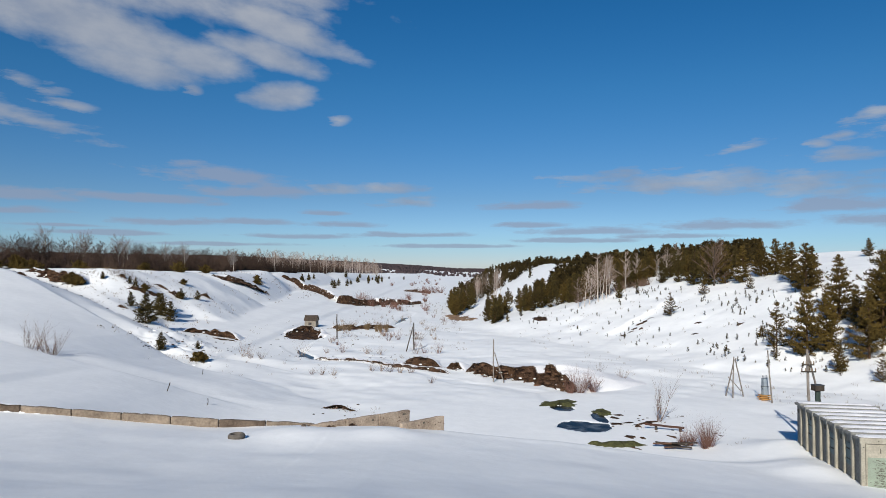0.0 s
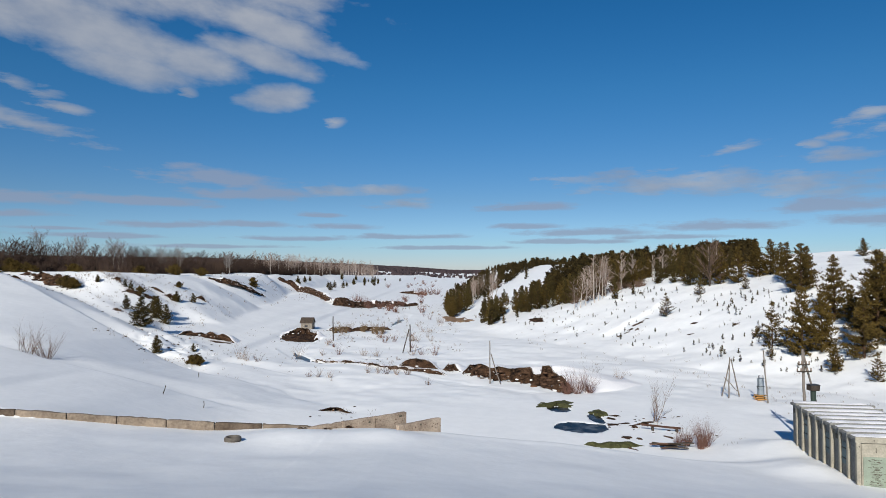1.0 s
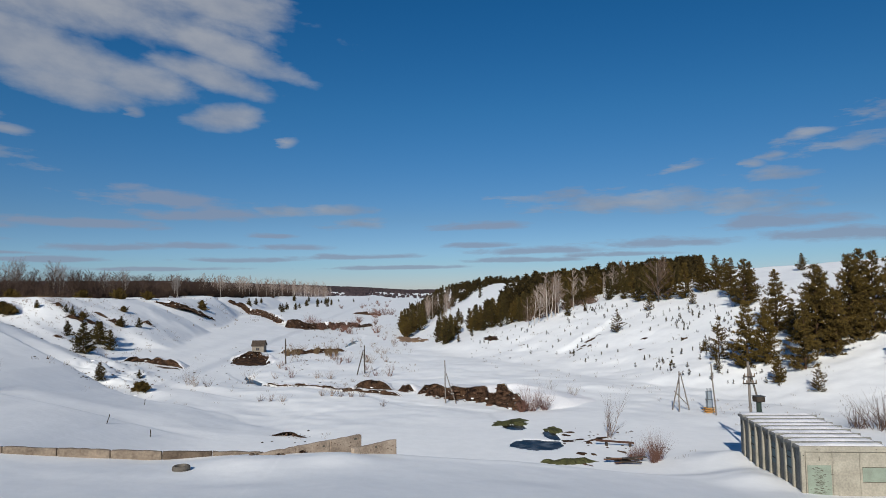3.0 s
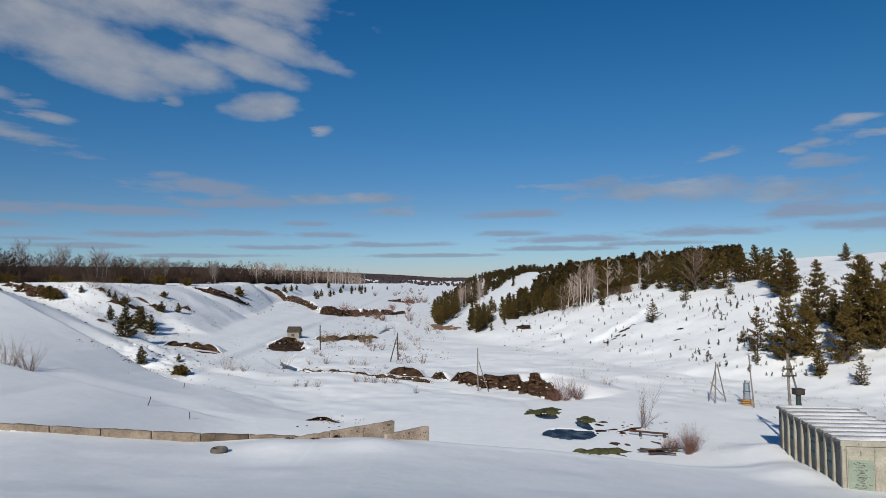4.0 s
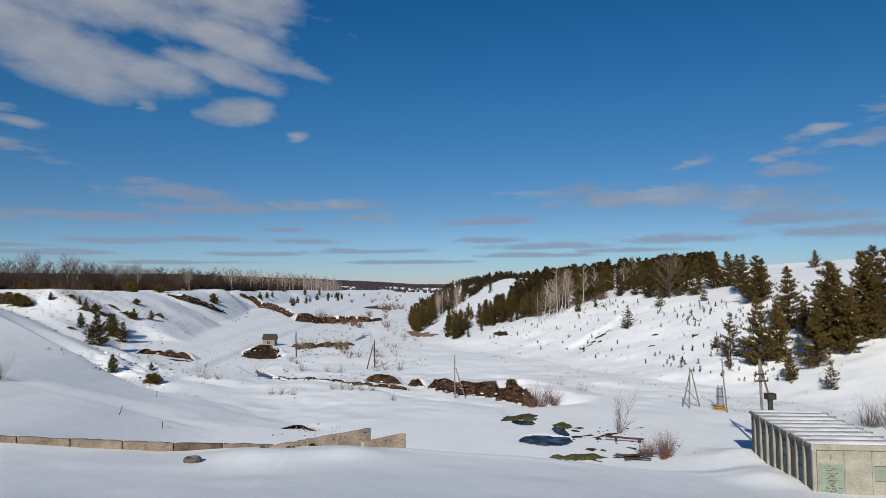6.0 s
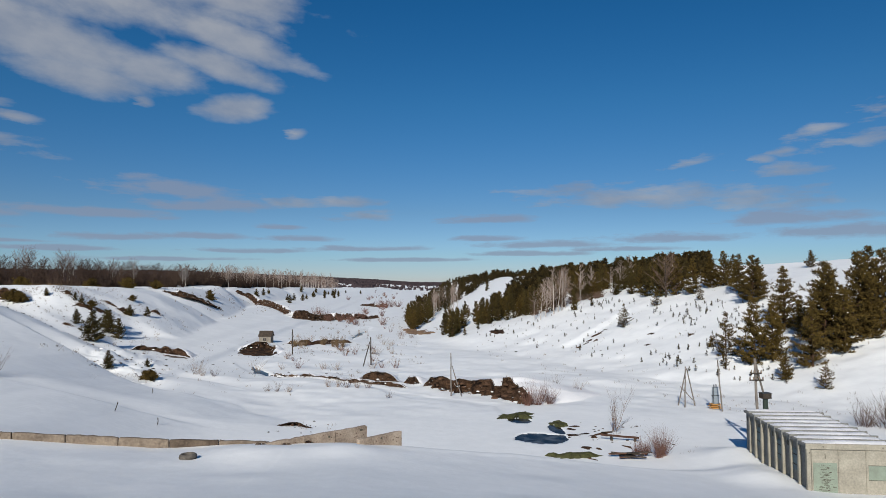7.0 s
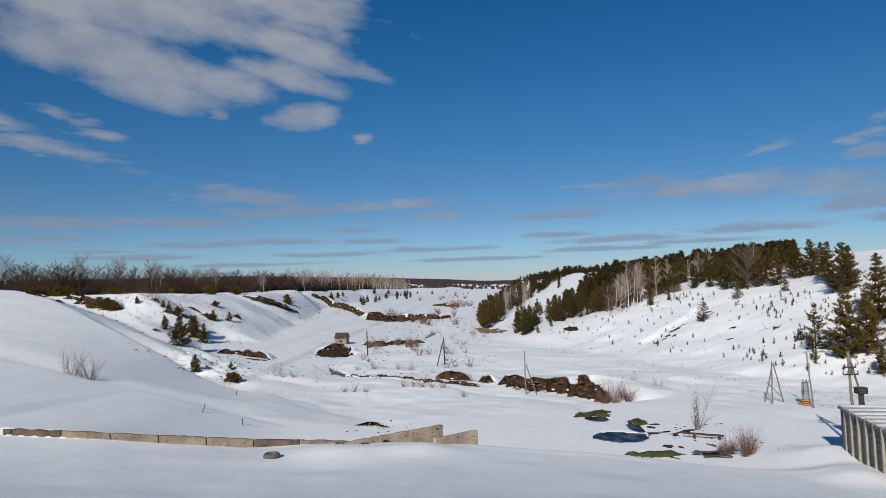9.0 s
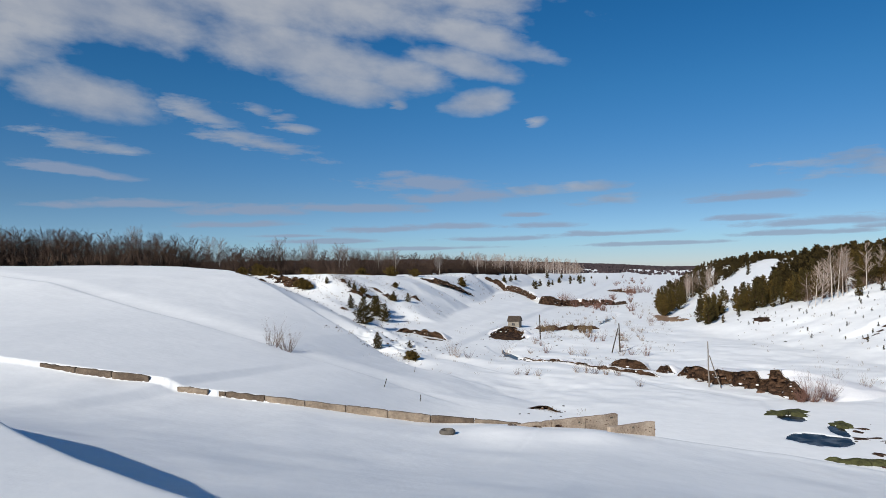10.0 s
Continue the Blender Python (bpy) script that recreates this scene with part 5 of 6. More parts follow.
# ---- conifers ----
def conifer_mesh(seed, h, wide, open_form=0.0, whorl=0.45, spray=0.30, blades=7, snow=0.0, first=0.04, tuft=1.0, stout=1.0):
    """Trunk rods, crown blades and snow clumps of one conifer, foot at the origin: whorls of upswept, fan-shaped branches."""
    rnd = random.Random(seed)
    g = np.random.RandomState(seed)
    trunk = [(0, 0, -0.3, 0, 0, h * 0.5, 0.016 * h + 0.02, 0.010 * h + 0.015), (0, 0, h * 0.5, 0, 0, h * 0.97, 0.010 * h + 0.015, 0.015)]
    spots, ways, sizes, clumps = [], [], [], []
    z = h * first
    while z < h * 0.96:
        t = z / h
        girth = wide * (1 - t ** 1.35) ** 0.8 * min(1.0, 0.72 + t * 1.6) + 0.03 * h * (1 - t)
        for b in range(8 if t < 0.75 else 6):
            if rnd.random() < open_form:
                continue
            a = rnd.uniform(0, 2 * math.pi)
            ln = max(0.05 * h, girth * rnd.uniform(0.5, 1.12) * (1.0 + 0.22 * math.sin(3 * a + 9 * t + seed)))
            z0 = z + rnd.uniform(-0.3, 0.3) * whorl
            sag, sweep = rnd.uniform(-0.15, 0.12), rnd.uniform(0.15, 0.5)
            ca, sa = math.cos(a), math.sin(a)
            tip = (ca * ln, sa * ln, z0 + (sag + sweep) * ln)
            trunk.append((0, 0, z0, *tip, 0.010 * ln + 0.006, 0.005))
            n = max(2, int(ln / spray * 1.7))
            for j in range(n):
                s = 0.22 + 0.78 * (j + rnd.random()) / n
                off = rnd.uniform(-1, 1) * 0.34 * ln * s * (1.25 - s)
                zz = z0 + sag * ln * s + sweep * ln * s * s + rnd.uniform(-0.08, 0.08)
                spots.append((ca * ln * s - sa * off, sa * ln * s + ca * off, zz))
                ways.append((ca, sa, 0.55))
                sizes.append(rnd.uniform(0.30, 0.46) * tuft)
                if rnd.random() < snow:
                    clumps.append((spots[-1][0], spots[-1][1], zz + 0.1, rnd.uniform(0.05, 0.12)))
        z += whorl * rnd.uniform(0.75, 1.2) * (1.1 - 0.35 * t)
    for k in range(4):
        spots.append((0, 0, h * (0.9 + 0.025 * k)))
        ways.append((0, 0, 1.5))
        sizes.append(0.4 * tuft)
    c, w, sz = np.array(spots), np.array(ways), np.array(sizes)
    n = len(c)
    d = g.normal(size=(n, blades, 3)) * 0.75 + w[:, None, :] * 0.7
    d /= np.linalg.norm(d, axis=2, keepdims=True)
    side = np.cross(d, g.normal(size=(n, blades, 3)))
    side /= np.linalg.norm(side, axis=2, keepdims=True)
    ln = sz[:, None, None] * g.uniform(0.7, 1.25, (n, blades, 1))
    root = c[:, None, :] + g.normal(size=(n, blades, 3)) * 0.06 * tuft
    v = np.stack([root - side * ln * 0.13 * stout, root + side * ln * 0.13 * stout, root + d * ln], 2).reshape(-1, 3)
    return sticks(trunk, 4), (v, np.arange(len(v)).reshape(-1, 3)), clumps


def conifer(name, seed, h, wide, label, needles=NEEDLES, group="conifers", **more):
    ob = new(name)
    tagged(ob, label, "tree", group)
    (tv, tf), (cv, cf), clumps = conifer_mesh(seed, h, wide, **more)
    mesh_object("trunk", tv, tf, BARK, ob)
    mesh_object("crown", cv, cf, needles, ob)
    if clumps:
        part("snow_clumps", blob_mesh(clumps, seed), SNOW_CRUST, ob, "snow caught in the branches")
    return ob


# one tree of each habit, 8 m high at scale 1: four for the open hillside, three lighter ones for the wood
HABITS = [conifer("pine_tree", 11, 8, 2.15, "dense olive-green pine on the snowy hillside", snow=0.008, blades=11, tuft=0.78),
          conifer("pine_tree", 12, 8, 2.55, "broad olive-green pine with snow in its branches", snow=0.015, blades=11, tuft=0.78),
          conifer("pine_tree", 13, 8, 2.15, "slender olive-green pine on the snowy hillside", snow=0.008, blades=11, tuft=0.78),
          conifer("pine_tree", 14, 8, 2.5, "thin open pine with much snow in its branches", snow=0.05, open_form=0.45, blades=9, tuft=0.8),
          conifer("pine_tree", 15, 8, 1.65, "dense dark green pine at the wood's edge", SPRUCE_NEEDLES, "pines of the wood", whorl=0.55, spray=0.36, blades=8, tuft=1.05),
          conifer("pine_tree", 16, 8, 1.85, "olive pine at the wood's edge", NEEDLES, "pines of the wood", whorl=0.55, spray=0.36, blades=8, tuft=1.05),
          conifer("pine_tree", 17, 8, 1.4, "slender pine at the wood's edge", SPRUCE_NEEDLES, "pines of the wood", whorl=0.55, spray=0.36, blades=8, tuft=1.05)]
used = set()


def plant(habit, x, y, h, turn, label=""):
    scale = h / 8
    src = HABITS[habit]
    m = pose(x, y, ground(x, y) - 0.1, 0, 0, turn)
    ob = src if habit not in used else copy_thing(src, m)
    used.add(habit)
    ob.matrix_basis = m @ Matrix.Diagonal((scale * (0.92 + 0.16 * ((turn * 7) % 10) / 10), scale, scale, 1))
    if label:
        tagged(ob, label)
    return ob


# x, y, height, habit
HILL_PINES = [(60.2, 136.7, 7.6, 0), (65.3, 139.6, 7.4, 1), (67.6, 138.4, 7.6, 1), (64.3, 125.5, 7.6, 0), (61.6, 115.4, 8.6, 1), (64.3, 118.5, 7.0, 0), (57.0, 97.8, 9.6, 0), (57.2, 94.1, 5.4, 2),
              (47.8, 89.5, 9.3, 0), (50.1, 89.0, 8.0, 1), (46.2, 94.4, 6.6, 3), (44.4, 91.3, 2.1, 3), (47.0, 100.7, 1.9, 1), (47.7, 81.9, 3.5, 1), (52.4, 83.7, 8.6, 2), (56.9, 87.9, 11.8, 1),
              (57.6, 85.0, 8.6, 0), (61.7, 87.8, 11.7, 1), (62.1, 86.0, 6.0, 1), (64.5, 87.1, 11.2, 0), (69.8, 89.5, 9.4, 1), (66.5, 92.5, 10.0, 1), (59.4, 90.5, 9.6, 0), (73.0, 93.0, 9.0, 1), (48.8, 75.6, 3.3, 3),
              (59.8, 75.4, 5.2, 2), (97.7, 155.7, 4.4, 1), (54.2, 146.9, 8.6, 4), (55.8, 143.3, 8.8, 4), (58.2, 140.5, 8.3, 5), (51.9, 135.7, 3.7, 3), (42.3, 127.4, 4.6, 3), (58.6, 130.0, 3.0, 3), (70.5, 140.0, 6.4, 0),
              (34.9, 281.6, 4.6, 4), (11.0, 160.9, 2.0, 4), (14.4, 159.5, 2.1, 5), (18.2, 164.7, 2.3, 4), (39.4, 153.6, 5.0, 6), (43.5, 153.5, 2.5, 4)]
for k, (x, y, h, habit) in enumerate(HILL_PINES):
    plant(habit, x, y, h, 47 * k % 360, "single young pine standing free on the snow slope" if h < 5.3 else "")

LEFT_FIRS = [(-59.6, 126.3, 2.8), (-50.6, 112.6, 5.0), (-55.8, 131.0, 4.4), (-53.5, 129.9, 3.9), (-57.2, 133.0, 3.6), (-40.6, 95.3, 2.5), (-64.5, 138.7, 2.0), (-66.0, 139.2, 1.7), (-58.5, 147.4, 2.4), (-56.4, 151.5, 2.2), (-71.1, 138.1, 1.6), (-38.2, 103.0, 1.3)]
FIR = conifer("fir_tree", 21, 4, 1.25, "small dark fir on the snowy gully side", SPRUCE_NEEDLES, "firs on the gully side", snow=0.03, whorl=0.3, spray=0.22, tuft=0.75)
for k, (x, y, h) in enumerate(LEFT_FIRS):
    m = pose(x, y, ground(x, y) - 0.1, 0, 0, 70 * k)
    ob = FIR if k == 0 else copy_thing(FIR, m)
    ob.matrix_basis = m @ Matrix.Diagonal((h / 4 * (1.0, 1.3, 1.15)[k % 3], h / 4 * 1.15, h / 4, 1))

for k in range(26):
    y = 330 + 420 * random.Random(300 + k).random() ** 1.2
    x = -np.interp(y, [330, 750], [70, 58]) + random.Random(400 + k).uniform(-9, 16)
    m = pose(x, y, ground(x, y) - 0.1, 0, 0, 70 * k)
    ob = copy_thing(FIR, m)
    s_ = random.Random(500 + k).uniform(0.7, 1.25)
    ob.matrix_basis = m @ Matrix.Diagonal((s_, s_, s_, 1))
    tagged(ob, "small dark conifer on the far valley side")

# low juniper-like pines on the plateau edge
(tv, tf), (cv, cf), _ = conifer_mesh(31, 2.2, 1.7, whorl=0.22, spray=0.26, tuft=0.9)
LOW = new("low_pine")
tagged(LOW, "low bushy olive pine at the plateau's edge", "shrub", "low bushy pines")
mesh_object("trunk", tv, tf, BARK, LOW)
mesh_object("crown", cv, cf, NEEDLES, LOW)
for k, (x, y, s) in enumerate([(-98.3, 152, 1.5), (-95.8, 150, 1.3), (-100, 148, 1.2), (-75.5, 134.4, 1.25), (-74.0, 134.0, 1.1), (-33.7, 92.2, 0.75), (-34.6, 92.8, 0.6), (-62.8, 139.0, 0.8), (-58.8, 147.6, 0.8), (-84, 186, 1.5), (-76, 190, 1.6), (-72, 200, 1.3),
                               (-98, 178, 1.6), (-104, 168, 1.5), (-63, 160, 0.7), (-65, 230, 1.2), (-68, 240, 1.0)]):
    m = pose(x, y, ground(x, y) - 0.1, 0, 0, 55 * k)
    ob = LOW if k == 0 else copy_thing(LOW, m)
    ob.matrix_basis = m @ Matrix.Diagonal((s, s, s * 0.9, 1))

# saplings scattered on the right-hand slope
SAPLINGS = []
for k in range(3):
    (tv, tf), (cv, cf), _ = conifer_mesh(41 + k, 1.3, 0.36, whorl=0.24, spray=0.2, blades=4, tuft=0.55, open_form=0.3)
    me = mesh_object("pine_sapling", np.concatenate([tv, cv]), [*map(tuple, tf), *map(tuple, cf + len(tv))], [BARK, SPRUCE_NEEDLES], slots=[0] * len(tf) + [1] * len(cf))
    SAPLINGS.append(tagged(me, "small pine sapling poking out of the snow", "sapling", "pine saplings"))
rnd = random.Random(9)
count = 0
while count < 270:
    x, y = rnd.uniform(14, 78), rnd.uniform(72, 160)
    toe, dense = np.interp(y, [72, 90, 121, 147, 160], [50, 38, 26, 16, 12]), float(wobble(x, y, 14, 33))
    if x < toe + 3 or x > toe + 34 or dense < rnd.uniform(-0.9, 0.7) or (x < 38 and rnd.random() < 0.55) or (x > 50 and y < 100):
        continue
    s = rnd.uniform(0.25, 0.7)
    src = SAPLINGS[count % 3]
    m = pose(x, y, ground(x, y) - 0.05, 0, 0, rnd.uniform(0, 360))
    ob = src if count < 3 else copy_thing(src, m)
    ob.matrix_basis = m @ Matrix.Diagonal((s, s, s, 1))
    count += 1

# ---- pine wood on the right-hand hill ----
def wooded(x, y):
    """Which stand of the wood covers a place: near wood, gully clump, spur or the far top; a snowy clearing lies between."""
    w = float(wobble(x, y, 13, 44))
    far_side = y > 284 + (x - 22) * 2.2
    if y > 165 + 3 * w and x > 20 + 2 * w + max(0, 175 - y) * 0.4 and (y < 188 + max(0.0, x - 22) * 2.6 or far_side):
        return "near"
    if 160 < y < 218 and abs(x - 10.5 - (y - 160) * 0.135) < 2.8 + 0.9 * w:
        return "clump"
    if 208 < y < 290 and 1.5 < x < 3 + (y - 200) * 0.15 + 2 * w:
        return "spur"
    if y >= 290 and x > 4 + (y - 290) * 0.015 + 2 * w and far_side:
        return "top"
    return ""


rnd = random.Random(5)
counts, deep = {"near": 0, "clump": 0, "spur": 0}, []
limits = {"near": 130, "clump": 20, "spur": 30}
for _ in range(90000):
    y = 158 + 560 * rnd.random() ** 1.8
    x = rnd.uniform(1, 190)
    b = math.degrees(math.atan2(x, y))
    stand = wooded(x, y)
    if not stand or b > 25 or (b > 22 and y < 175) or (1.0 < (x - 46) / 5 < 1.6 and y < 175):
        continue
    if stand == "near" and y < 192 and x < 80:
        if counts["near"] < limits["near"] and float(wobble(x, y, 6, 46)) > -0.45:
            plant((5, 4, 6)[counts["near"] % 3], x, y, rnd.uniform(4.2, 7.2), rnd.uniform(0, 360), "pine in the dense wood on the hill")
            counts["near"] += 1
    elif stand in ("clump", "spur"):
        if counts[stand] < limits[stand]:
            plant((4, 5, 6)[counts[stand] % 3], x, y, rnd.uniform(3.6, 6.4) if stand == "clump" else rnd.uniform(6, 9), rnd.uniform(0, 360), "pine on the steep wooded spur")
            counts[stand] += 1
    elif len(deep) < 1700 and (y < 420 or rnd.random() < 0.5):
        deep.append((x, y, rnd.uniform(4.2, 6.2) if y < 240 else rnd.uniform(3.2, 4.8)))
cv_all, cf_all, offset = [], [], 0
simple = []
for k in range(4):
    _, (cv, cf), _ = conifer_mesh(60 + k, 8, 2.3, whorl=1.35, spray=1.7, blades=3, tuft=3.2, stout=1.9)
    simple.append((cv, len(cf)))
for x, y, h in deep:
    pts, n = simple[rnd.randrange(4)]
    c = pts.reshape(-1, 3, 3)
    grown = c.reshape(-1, 3) * (h / 8)
    a = rnd.uniform(0, 6.28)
    rot = np.array([[math.cos(a), math.sin(a), 0], [-math.sin(a), math.cos(a), 0], [0, 0, 1]])
    cv_all.append(grown @ rot + [x, y, ground(x, y)])
    cf_all.append(np.arange(n * 3).reshape(-1, 3) + offset)
    offset += n * 3
tagged(mesh_object("pine_wood", np.concatenate(cv_all), np.concatenate(cf_all), FAR_NEEDLES), "dense dark pine wood covering the hill", "wood", kind="stuff")


# pines along the lower edge of the wood
for k, (x, y, h) in enumerate([(54.6, 181.8, 5.1), (55.5, 180.2, 5.1), (50.6, 158.2, 5.9), (52.3, 161.3, 4.8), (56.8, 170.6, 4.7), (52.9, 153.5, 6.0), (56.8, 161.0, 4.9), (54.8, 152.4, 6.1), (59.1, 160.2, 5.5), (57.2, 152.1, 4.6), (60.6, 158.0, 6.3), (58.6, 149.0, 4.9), (59.4, 148.0, 6.1), (60.6, 148.2, 5.1), (61.8, 148.5, 4.6), (60.7, 143.8, 4.3)]):
    plant((4, 5, 6)[k % 3], x, y, h, 61 * k, "pine at the lower edge of the hill wood")


# ---- bare birches ----
def birch(seed, h, r, first, boughs, reach=0.32):
    ob = new("birch_tree")
    tagged(ob, "tall bare birch with a pale trunk", "tree", "bare birches")
    trunk, twigs = bare_tree_segs(seed, h, r, first, boughs, 4, reach)
    v, f = sticks(trunk, 6)
    mesh_object("trunk", v, f, BIRCH_BARK, ob)
    v, f = ribbons([(*s[:6], max(s[6], 0.022), max(s[7], 0.014)) for s in twigs], seed)
    mesh_object("crown", v, f, BIRCH_TWIGS if seed % 2 else TWIGS, ob, "bare fine branches")
    return ob


def crowned_birch(seed):
    ob = new("birch_tree")
    tagged(ob, "bare birch with a round pale crown of fine twigs", "tree", "bare birches")
    rnd = random.Random(seed)
    trunk, _ = bare_tree_segs(seed, 10, 0.15, 0.3, 4, 1, 0.2)
    twigs = []
    for k in range(46):
        t = 0.34 + 0.62 * k / 46
        a = rnd.uniform(0, 2 * math.pi)
        way = np.array([math.cos(a), math.sin(a), rnd.uniform(0.5, 1.2)])
        grow(rnd, (0, 0, 10 * t), way / np.linalg.norm(way), 2.6 * math.sin(math.pi * min(1, 1.15 - t * 0.85)) + 0.4, 0.045, 2, twigs, 2, 0.6, 0.25, 3)
    v, f = sticks(trunk, 6)
    mesh_object("trunk", v, f, BIRCH_BARK, ob)
    v, f = ribbons([(*s[:6], max(s[6], 0.018), max(s[7], 0.012)) for s in twigs], seed)
    mesh_object("crown", v, f, FROSTED, ob, "fine pale twigs")
    return ob


BIRCHES = [birch(1, 10, 0.13, 0.22, 26), birch(3, 10, 0.11, 0.3, 22), birch(5, 10, 0.12, 0.35, 30, 0.26), birch(2, 10, 0.10, 0.15, 24, 0.36), crowned_birch(7), crowned_birch(9)]
grown_birches = set()


def put_birch(k, x, y, h, turn, lean=0.0):
    m = pose(x, y, ground(x, y) - 0.1, lean, 0, turn)
    ob = BIRCHES[k] if k not in grown_birches else copy_thing(BIRCHES[k], m)
    grown_birches.add(k)
    ob.matrix_basis = m @ Matrix.Diagonal((h / 10, h / 10, h / 10, 1))


rnd = random.Random(15)
for k, (x, y, h) in enumerate([(35.4, 157, 11.4), (36.6, 158, 11.0), (37.6, 158.5, 10.4), (33.0, 156, 7.8), (31.6, 154.5, 8.4), (30.4, 155, 7.2), (38.8, 160, 9.6), (42.4, 160, 9.8)]):
    put_birch((0, 3, 1, 0, 1, 3, 2, 1)[k], x, y, h, 75 * k, (-4, 5, 2, -7, -9, -6, 3, 0)[k])
for k in range(10):
    x = rnd.uniform(36, 54)
    put_birch(1 + k % 2, x, 163 + rnd.uniform(1, 10), rnd.uniform(6, 8.6), rnd.uniform(0, 360), rnd.uniform(-5, 5))
for k in range(18):
    y = rnd.uniform(235, 330)
    put_birch(k % 4, np.interp(y, [235, 330], [7, 14]) + rnd.uniform(-3, 12), y, rnd.uniform(7, 11), rnd.uniform(0, 360))
for k, (x, y, h) in enumerate([(62, 152, 8.0), (61, 154, 6.5), (60, 175, 8.5)]):
    put_birch(3 if k < 2 else k % 3, x, y, h, 60 * k)
for k, (x, y, h) in enumerate([(-151, 167, 11.9), (-150, 172, 10.0), (-136, 192, 13.7), (-125, 205, 13.1), (-111, 207, 12.7), (-115, 222, 13.3), (-106, 215, 11.3), (-104, 222, 12.0), (-105, 232, 10.1), (-96, 225, 9.3), (-92, 233, 8.7), (-82, 224, 10.1), (-79, 248, 8.5), (-78, 250, 9.0), (-136, 198, 13.4)]):
    put_birch(4 + k % 2, x * 1.14 - 4 * (k % 3), y * 1.14 + 3 * (k % 2), h * (1.0, 0.86, 0.94)[k % 3], 80 * k)
for k in range(130):
    y = 330 + 480 * rnd.random() ** 1.2
    put_birch((0, 3, 1, 3, 2)[k % 5], -np.interp(y, [330, 600, 810], [88, 80, 76]) - rnd.uniform(0, 20), y, rnd.uniform(9, 14) * np.interp(y, [330, 800], [0.9, 1.35]), rnd.uniform(0, 360))

trunk, twigs = bare_tree_segs(22, 9.6, 0.2, 0.10, 34, 4, 0.50)
oak = new("bare_oak")
tagged(oak, "broad bare brown oak at the edge of the pines", "tree")
v, f = sticks(trunk, 7)
mesh_object("trunk", v, f, TAR_WOOD, oak)
v, f = ribbons([(*s[:6], max(s[6], 0.03), max(s[7], 0.02)) for s in twigs])
mesh_object("crown", v, f, TWIGS, oak, "dense bare brown branches")
oak.matrix_basis = pose(56, 141, ground(56, 141) - 0.1, 0, 0, 30)

# ---- thicket along the plateau ----
rnd = random.Random(25)
bank_of = []
for k in range(7):
    tr, tw = bare_tree_segs(90 + k, 7, 0.11, 0.08, 15, 2, 0.40)
    bank_of.append(np.array([(*s[:6], max(s[6], 0.042), max(s[7], 0.028)) for s in tr[:5] + tw]))
line = [(-215, 120), (-190, 150), (-150, 184), (-118, 212), (-100, 240), (-92, 300), (-90, 380), (-92, 600)]
dist = np.concatenate([[0], np.cumsum([math.hypot(b[0] - a[0], b[1] - a[1]) for a, b in zip(line, line[1:])])])
segs = []
for k in range(2100):
    s = dist[-1] * rnd.random() ** 1.7
    x, y = np.interp(s, dist, [p[0] for p in line]), np.interp(s, dist, [p[1] for p in line])
    back = rnd.random() ** 1.5 * 34
    x, y = x - back * 0.65 + rnd.uniform(-2, 2), y + back * 0.75 + rnd.uniform(-2, 2)
    size = np.interp(s, [0, 90, 170, dist[-1]], [1.7, 1.5, 1.3, 1.0]) * rnd.uniform(0.5, 1.1)
    t = bank_of[rnd.randrange(7)].copy()
    a = rnd.uniform(0, 6.28)
    rot = np.array([[math.cos(a), math.sin(a), 0], [-math.sin(a), math.cos(a), 0], [0, 0, 1]])
    t[:, 0:3] = (t[:, 0:3] @ rot) * size + [x, y, 0]
    t[:, 3:6] = (t[:, 3:6] @ rot) * size + [x, y, 0]
    z = ground(x, y)
    t[:, 2] += z
    t[:, 5] += z
    segs.append(t)
brush = [np.array([(*q[:6], max(q[6], 0.05), max(q[7], 0.035)) for q in shrub_segs(140 + k, 2.6, 0.8, 16, 2, 1, 0.04)]) for k in range(5)]
for k in range(1500):
    s = dist[-1] * rnd.random() ** 1.5
    x, y = np.interp(s, dist, [p[0] for p in line]), np.interp(s, dist, [p[1] for p in line])
    back = rnd.random() * 10 - 2
    x, y = x - back * 0.65 + rnd.uniform(-2, 2), y + back * 0.75 + rnd.uniform(-2, 2)
    t = brush[k % 5] * rnd.uniform(0.7, 1.3)
    t[:, [0, 3]] += x
    t[:, [1, 4]] += y
    t[:, [2, 5]] += ground(x, y)
    segs.append(t)
v, f = ribbons(np.concatenate(segs))
tagged(mesh_object("thicket", v, f, THICKET), "dense bare brown thicket along the plateau", "thicket", kind="stuff")

# ---- far woods on the horizon ridge ----
rs = np.random.RandomState(3)
n = 42000
turn = np.radians(rs.uniform(-62, 7, n))
off = 1500 + 1250 * rs.random(n) ** 0.7
fx, fy = off * np.sin(turn), off * np.cos(turn)
side = np.degrees(turn)
fz = height(fx, fy)
sight = np.degrees((fz - 13) / off)
open_land = (side > -6.3) & (sight < np.interp(side, [-6.3, -5.6, -4.4, -3.4, -3.1, -2.4, -1.5, 1, 8], [-0.9, -0.02, -0.12, -0.5, -0.8, -0.15, -0.12, -0.25, -0.4]) + 0.12 * wobble(fx, fy, 120, 71))
open_land |= (side < -9) & (off < 1750)
keep_ = ~open_land | (rs.random(n) < 0.05)
fx, fy = fx[keep_], fy[keep_]
fz = height(fx, fy)
m = len(fx)
tall_, wide_ = rs.uniform(4, 8, m), rs.uniform(3, 6, m)
tips = np.stack([fx, fy, fz + tall_], -1)[:, None]
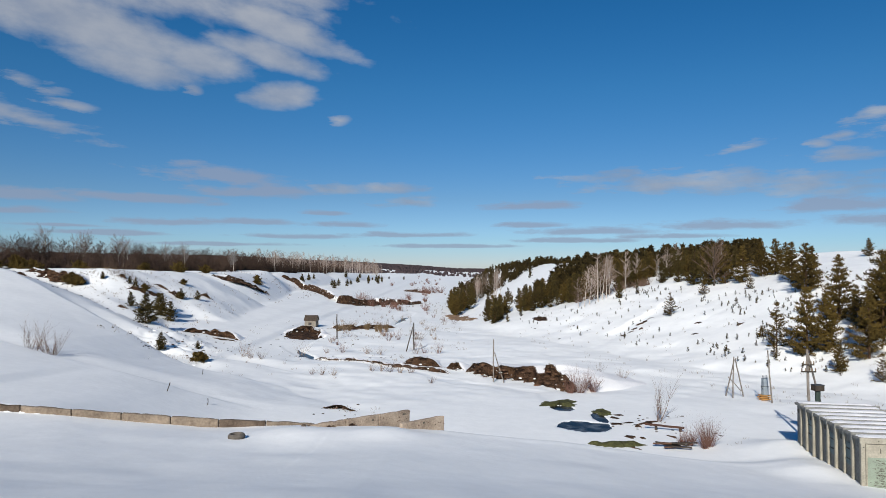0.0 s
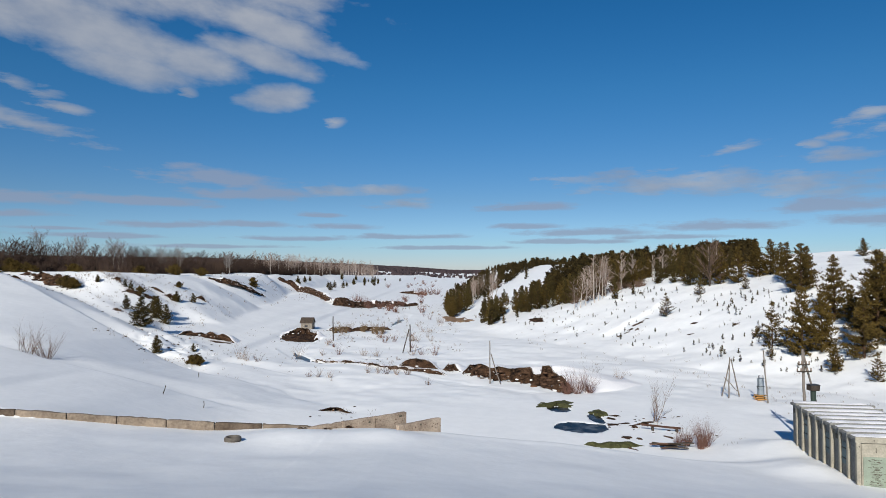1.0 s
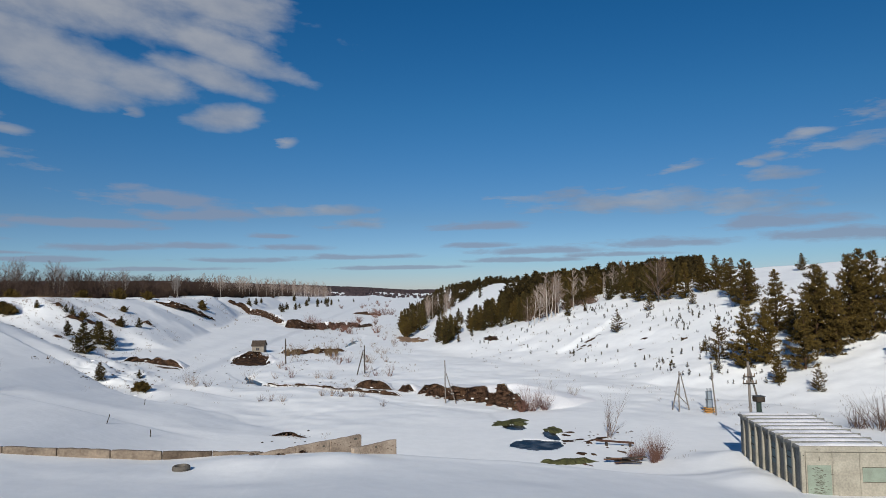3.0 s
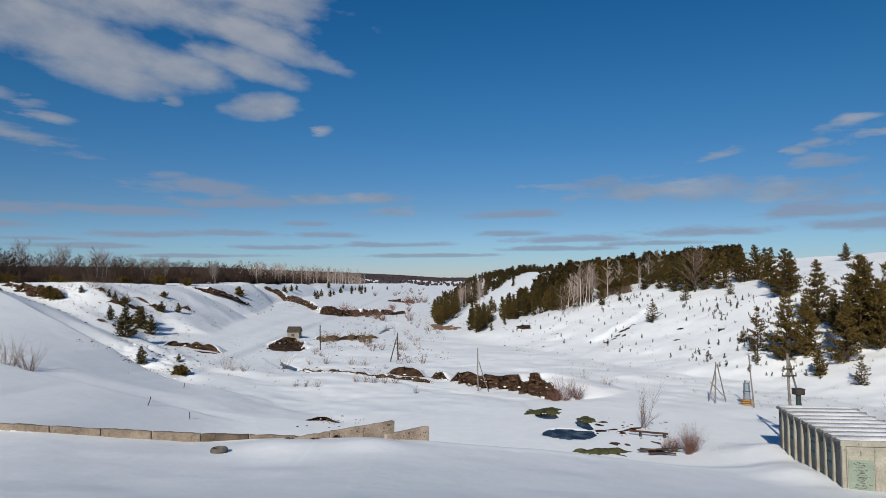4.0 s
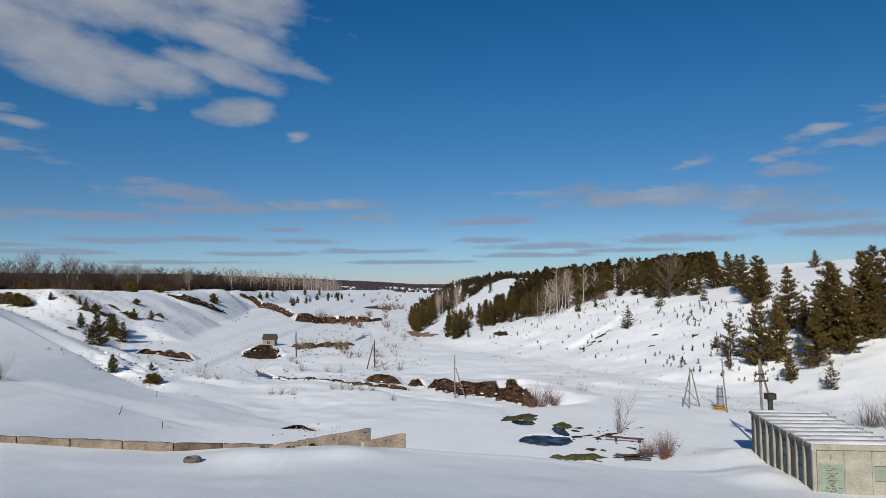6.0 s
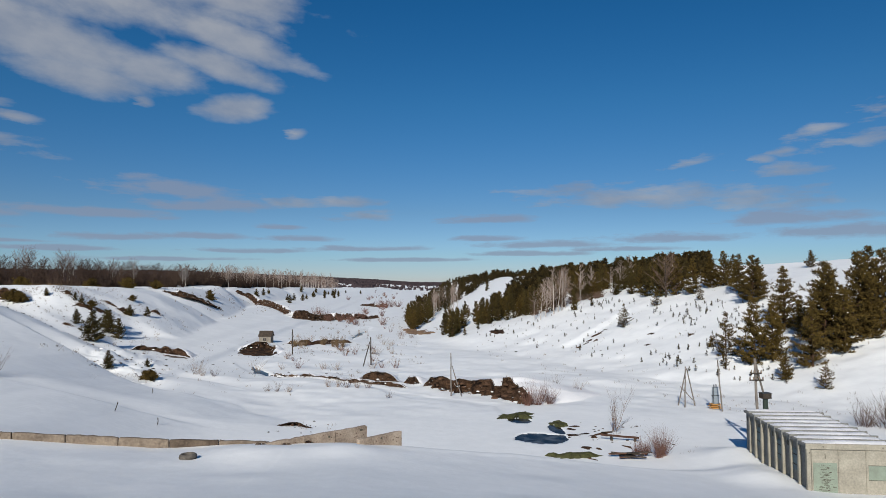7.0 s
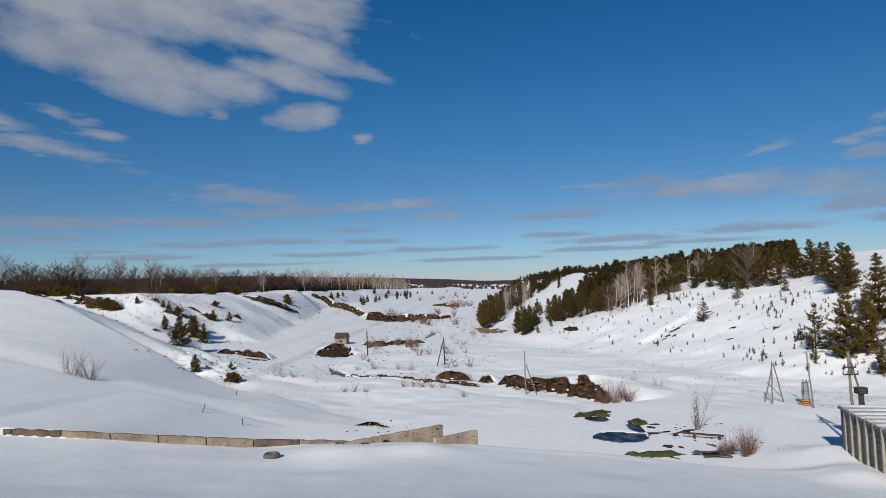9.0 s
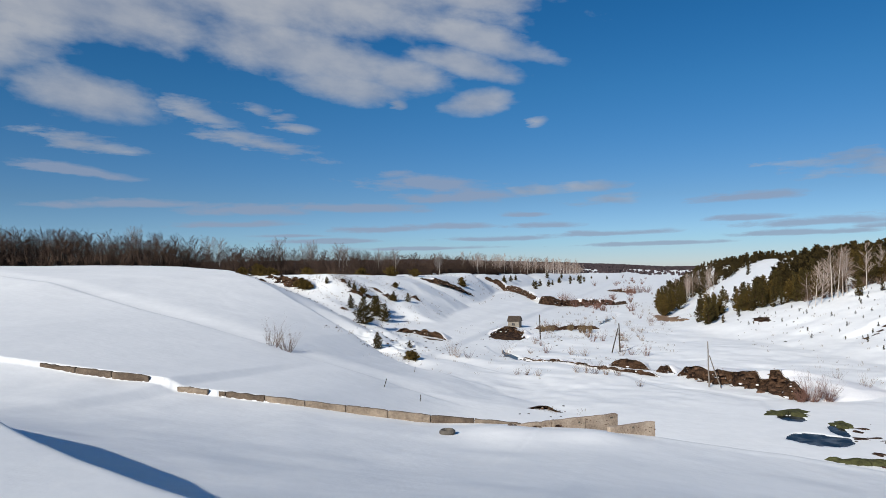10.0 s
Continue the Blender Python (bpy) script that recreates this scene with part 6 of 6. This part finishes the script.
mid = np.stack([np.stack([fx + wide_ * math.cos(a) * rs.uniform(0.6, 1.2, m), fy + wide_ * math.sin(a) * rs.uniform(0.6, 1.2, m), fz + tall_ * rs.uniform(0.35, 0.8, m)], -1) for a in (0.3, 1.87, 3.44, 5.01)], 1)
foot = mid * [1, 1, 0] + np.stack([fx * 0, fy * 0, fz - 3], -1)[:, None]
verts = np.concatenate([tips, mid, foot], 1).reshape(-1, 3)
shape = [(0, 1 + k, 1 + (k + 1) % 4) for k in range(4)] + [(1 + k, 5 + k, 5 + (k + 1) % 4) for k in range(4)] + [(1 + k, 5 + (k + 1) % 4, 1 + (k + 1) % 4) for k in range(4)]
faces = (np.arange(m)[:, None, None] * 9 + np.array(shape)[None]).reshape(-1, 3)
tagged(mesh_object("distant_wood", verts, faces, FAR_WOOD), "distant bare brown wood on the far ridge", "wood", kind="stuff")

# ---- dry stalks and clods that poke through the snow ----
rs = np.random.RandomState(12)
stalks = []
for x0, x1, y0, y1, n, tall in [(-76, -48, 120, 165, 420, 0.35), (-80, -64, 138, 150, 260, 0.4), (-48, -33, 90, 118, 260, 0.35), (-40, -12, 80, 160, 160, 0.3), (-24, 6, 95, 165, 420, 0.4),
                               (16, 78, 80, 165, 420, 0.35), (13, 24, 48, 64, 60, 0.22), (-30, 10, 165, 320, 300, 0.7), (-14, -5, 58, 68, 60, 0.3), (-80, -52, 180, 330, 320, 0.6), (30, 50, 56, 80, 90, 0.3)]:
    x, y = rs.uniform(x0, x1, n), rs.uniform(y0, y1, n)
    keep = wobble(x, y, 9, 91) + 0.6 * wobble(x, y, 3, 92) > rs.uniform(-0.6, 0.5, n)
    for a, b in zip(x[keep], y[keep]):
        for _ in range(rs.randint(2, 6)):
            p, q = a + rs.normal(0, 0.16), b + rs.normal(0, 0.16)
            stalks.append((p, q, -0.1, p + rs.normal(0, 0.14), q + rs.normal(0, 0.14), tall * rs.uniform(0.3, 1.1), np.interp(b, [50, 150], [0.010, 0.03]) * tall / 0.35, 0.008))
st = np.array(stalks)
zz = height(st[:, 0], st[:, 1])
st[:, 2] += zz
st[:, 5] += zz
v, f = sticks(st)
tagged(mesh_object("dry_grass", v, f, DRY_GRASS), "sparse dry stalks poking through the snow", "grass", kind="stuff")
clods = []
for x0, x1, y0, y1, n, r in [(30, 60, 95, 140, 60, 0.28), (-48, -32, 88, 116, 90, 0.35), (-78, -50, 120, 160, 80, 0.3), (14, 22, 54, 64, 40, 0.22), (-12, -6, 58, 66, 25, 0.2), (15, 34, 130, 160, 40, 0.35), (-36, 4, 100, 150, 50, 0.3)]:
    for _ in range(n):
        x, y = rs.uniform(x0, x1), rs.uniform(y0, y1)
        clods.append((x, y, ground(x, y), r * rs.uniform(0.4, 1.1)))
EDGE = [(-90.4, 139.7), (-83.3, 134.5), (-74.4, 127.9), (-66.5, 122.0), (-60.3, 117.5), (-53.9, 112.7), (-49.6, 109.6), (-44.9, 106.1), (-41, 101), (-36, 94)]
for _ in range(170):
    s = rs.random() ** 0.9 * (len(EDGE) - 1.001)
    (ax, ay), (bx, by) = EDGE[int(s)], EDGE[int(s) + 1]
    spread = 0.5 + 0.32 * max(0.0, s - 5) ** 1.5
    x, y = ax + (bx - ax) * (s % 1) + rs.normal(0, spread), ay + (by - ay) * (s % 1) + rs.normal(0, spread)
    clods.append((x, y, ground(x, y), 0.1 + 0.4 * rs.random() ** 2))
bm = blob_mesh([(a, b, c - 0.04, d * 0.6) for a, b, c, d in clods[::2] if a < -5], 3)
me = bpy.data.meshes.new("snow_lumps")
bm.to_mesh(me)
bm.free()
me.materials.append(SNOW_CRUST)
tagged(new("snow_lumps", me), "scattered lumps of broken snow crust", "snow", kind="stuff")
bm = blob_mesh([(a, b, c, d * 0.55) for a, b, c, d in clods[1::2]], 4)
me = bpy.data.meshes.new("clods")
bm.to_mesh(me)
bm.free()
me.materials.append(EARTH)
tagged(new("clods", me), "small dark clods of earth on the snow", "soil", kind="stuff")
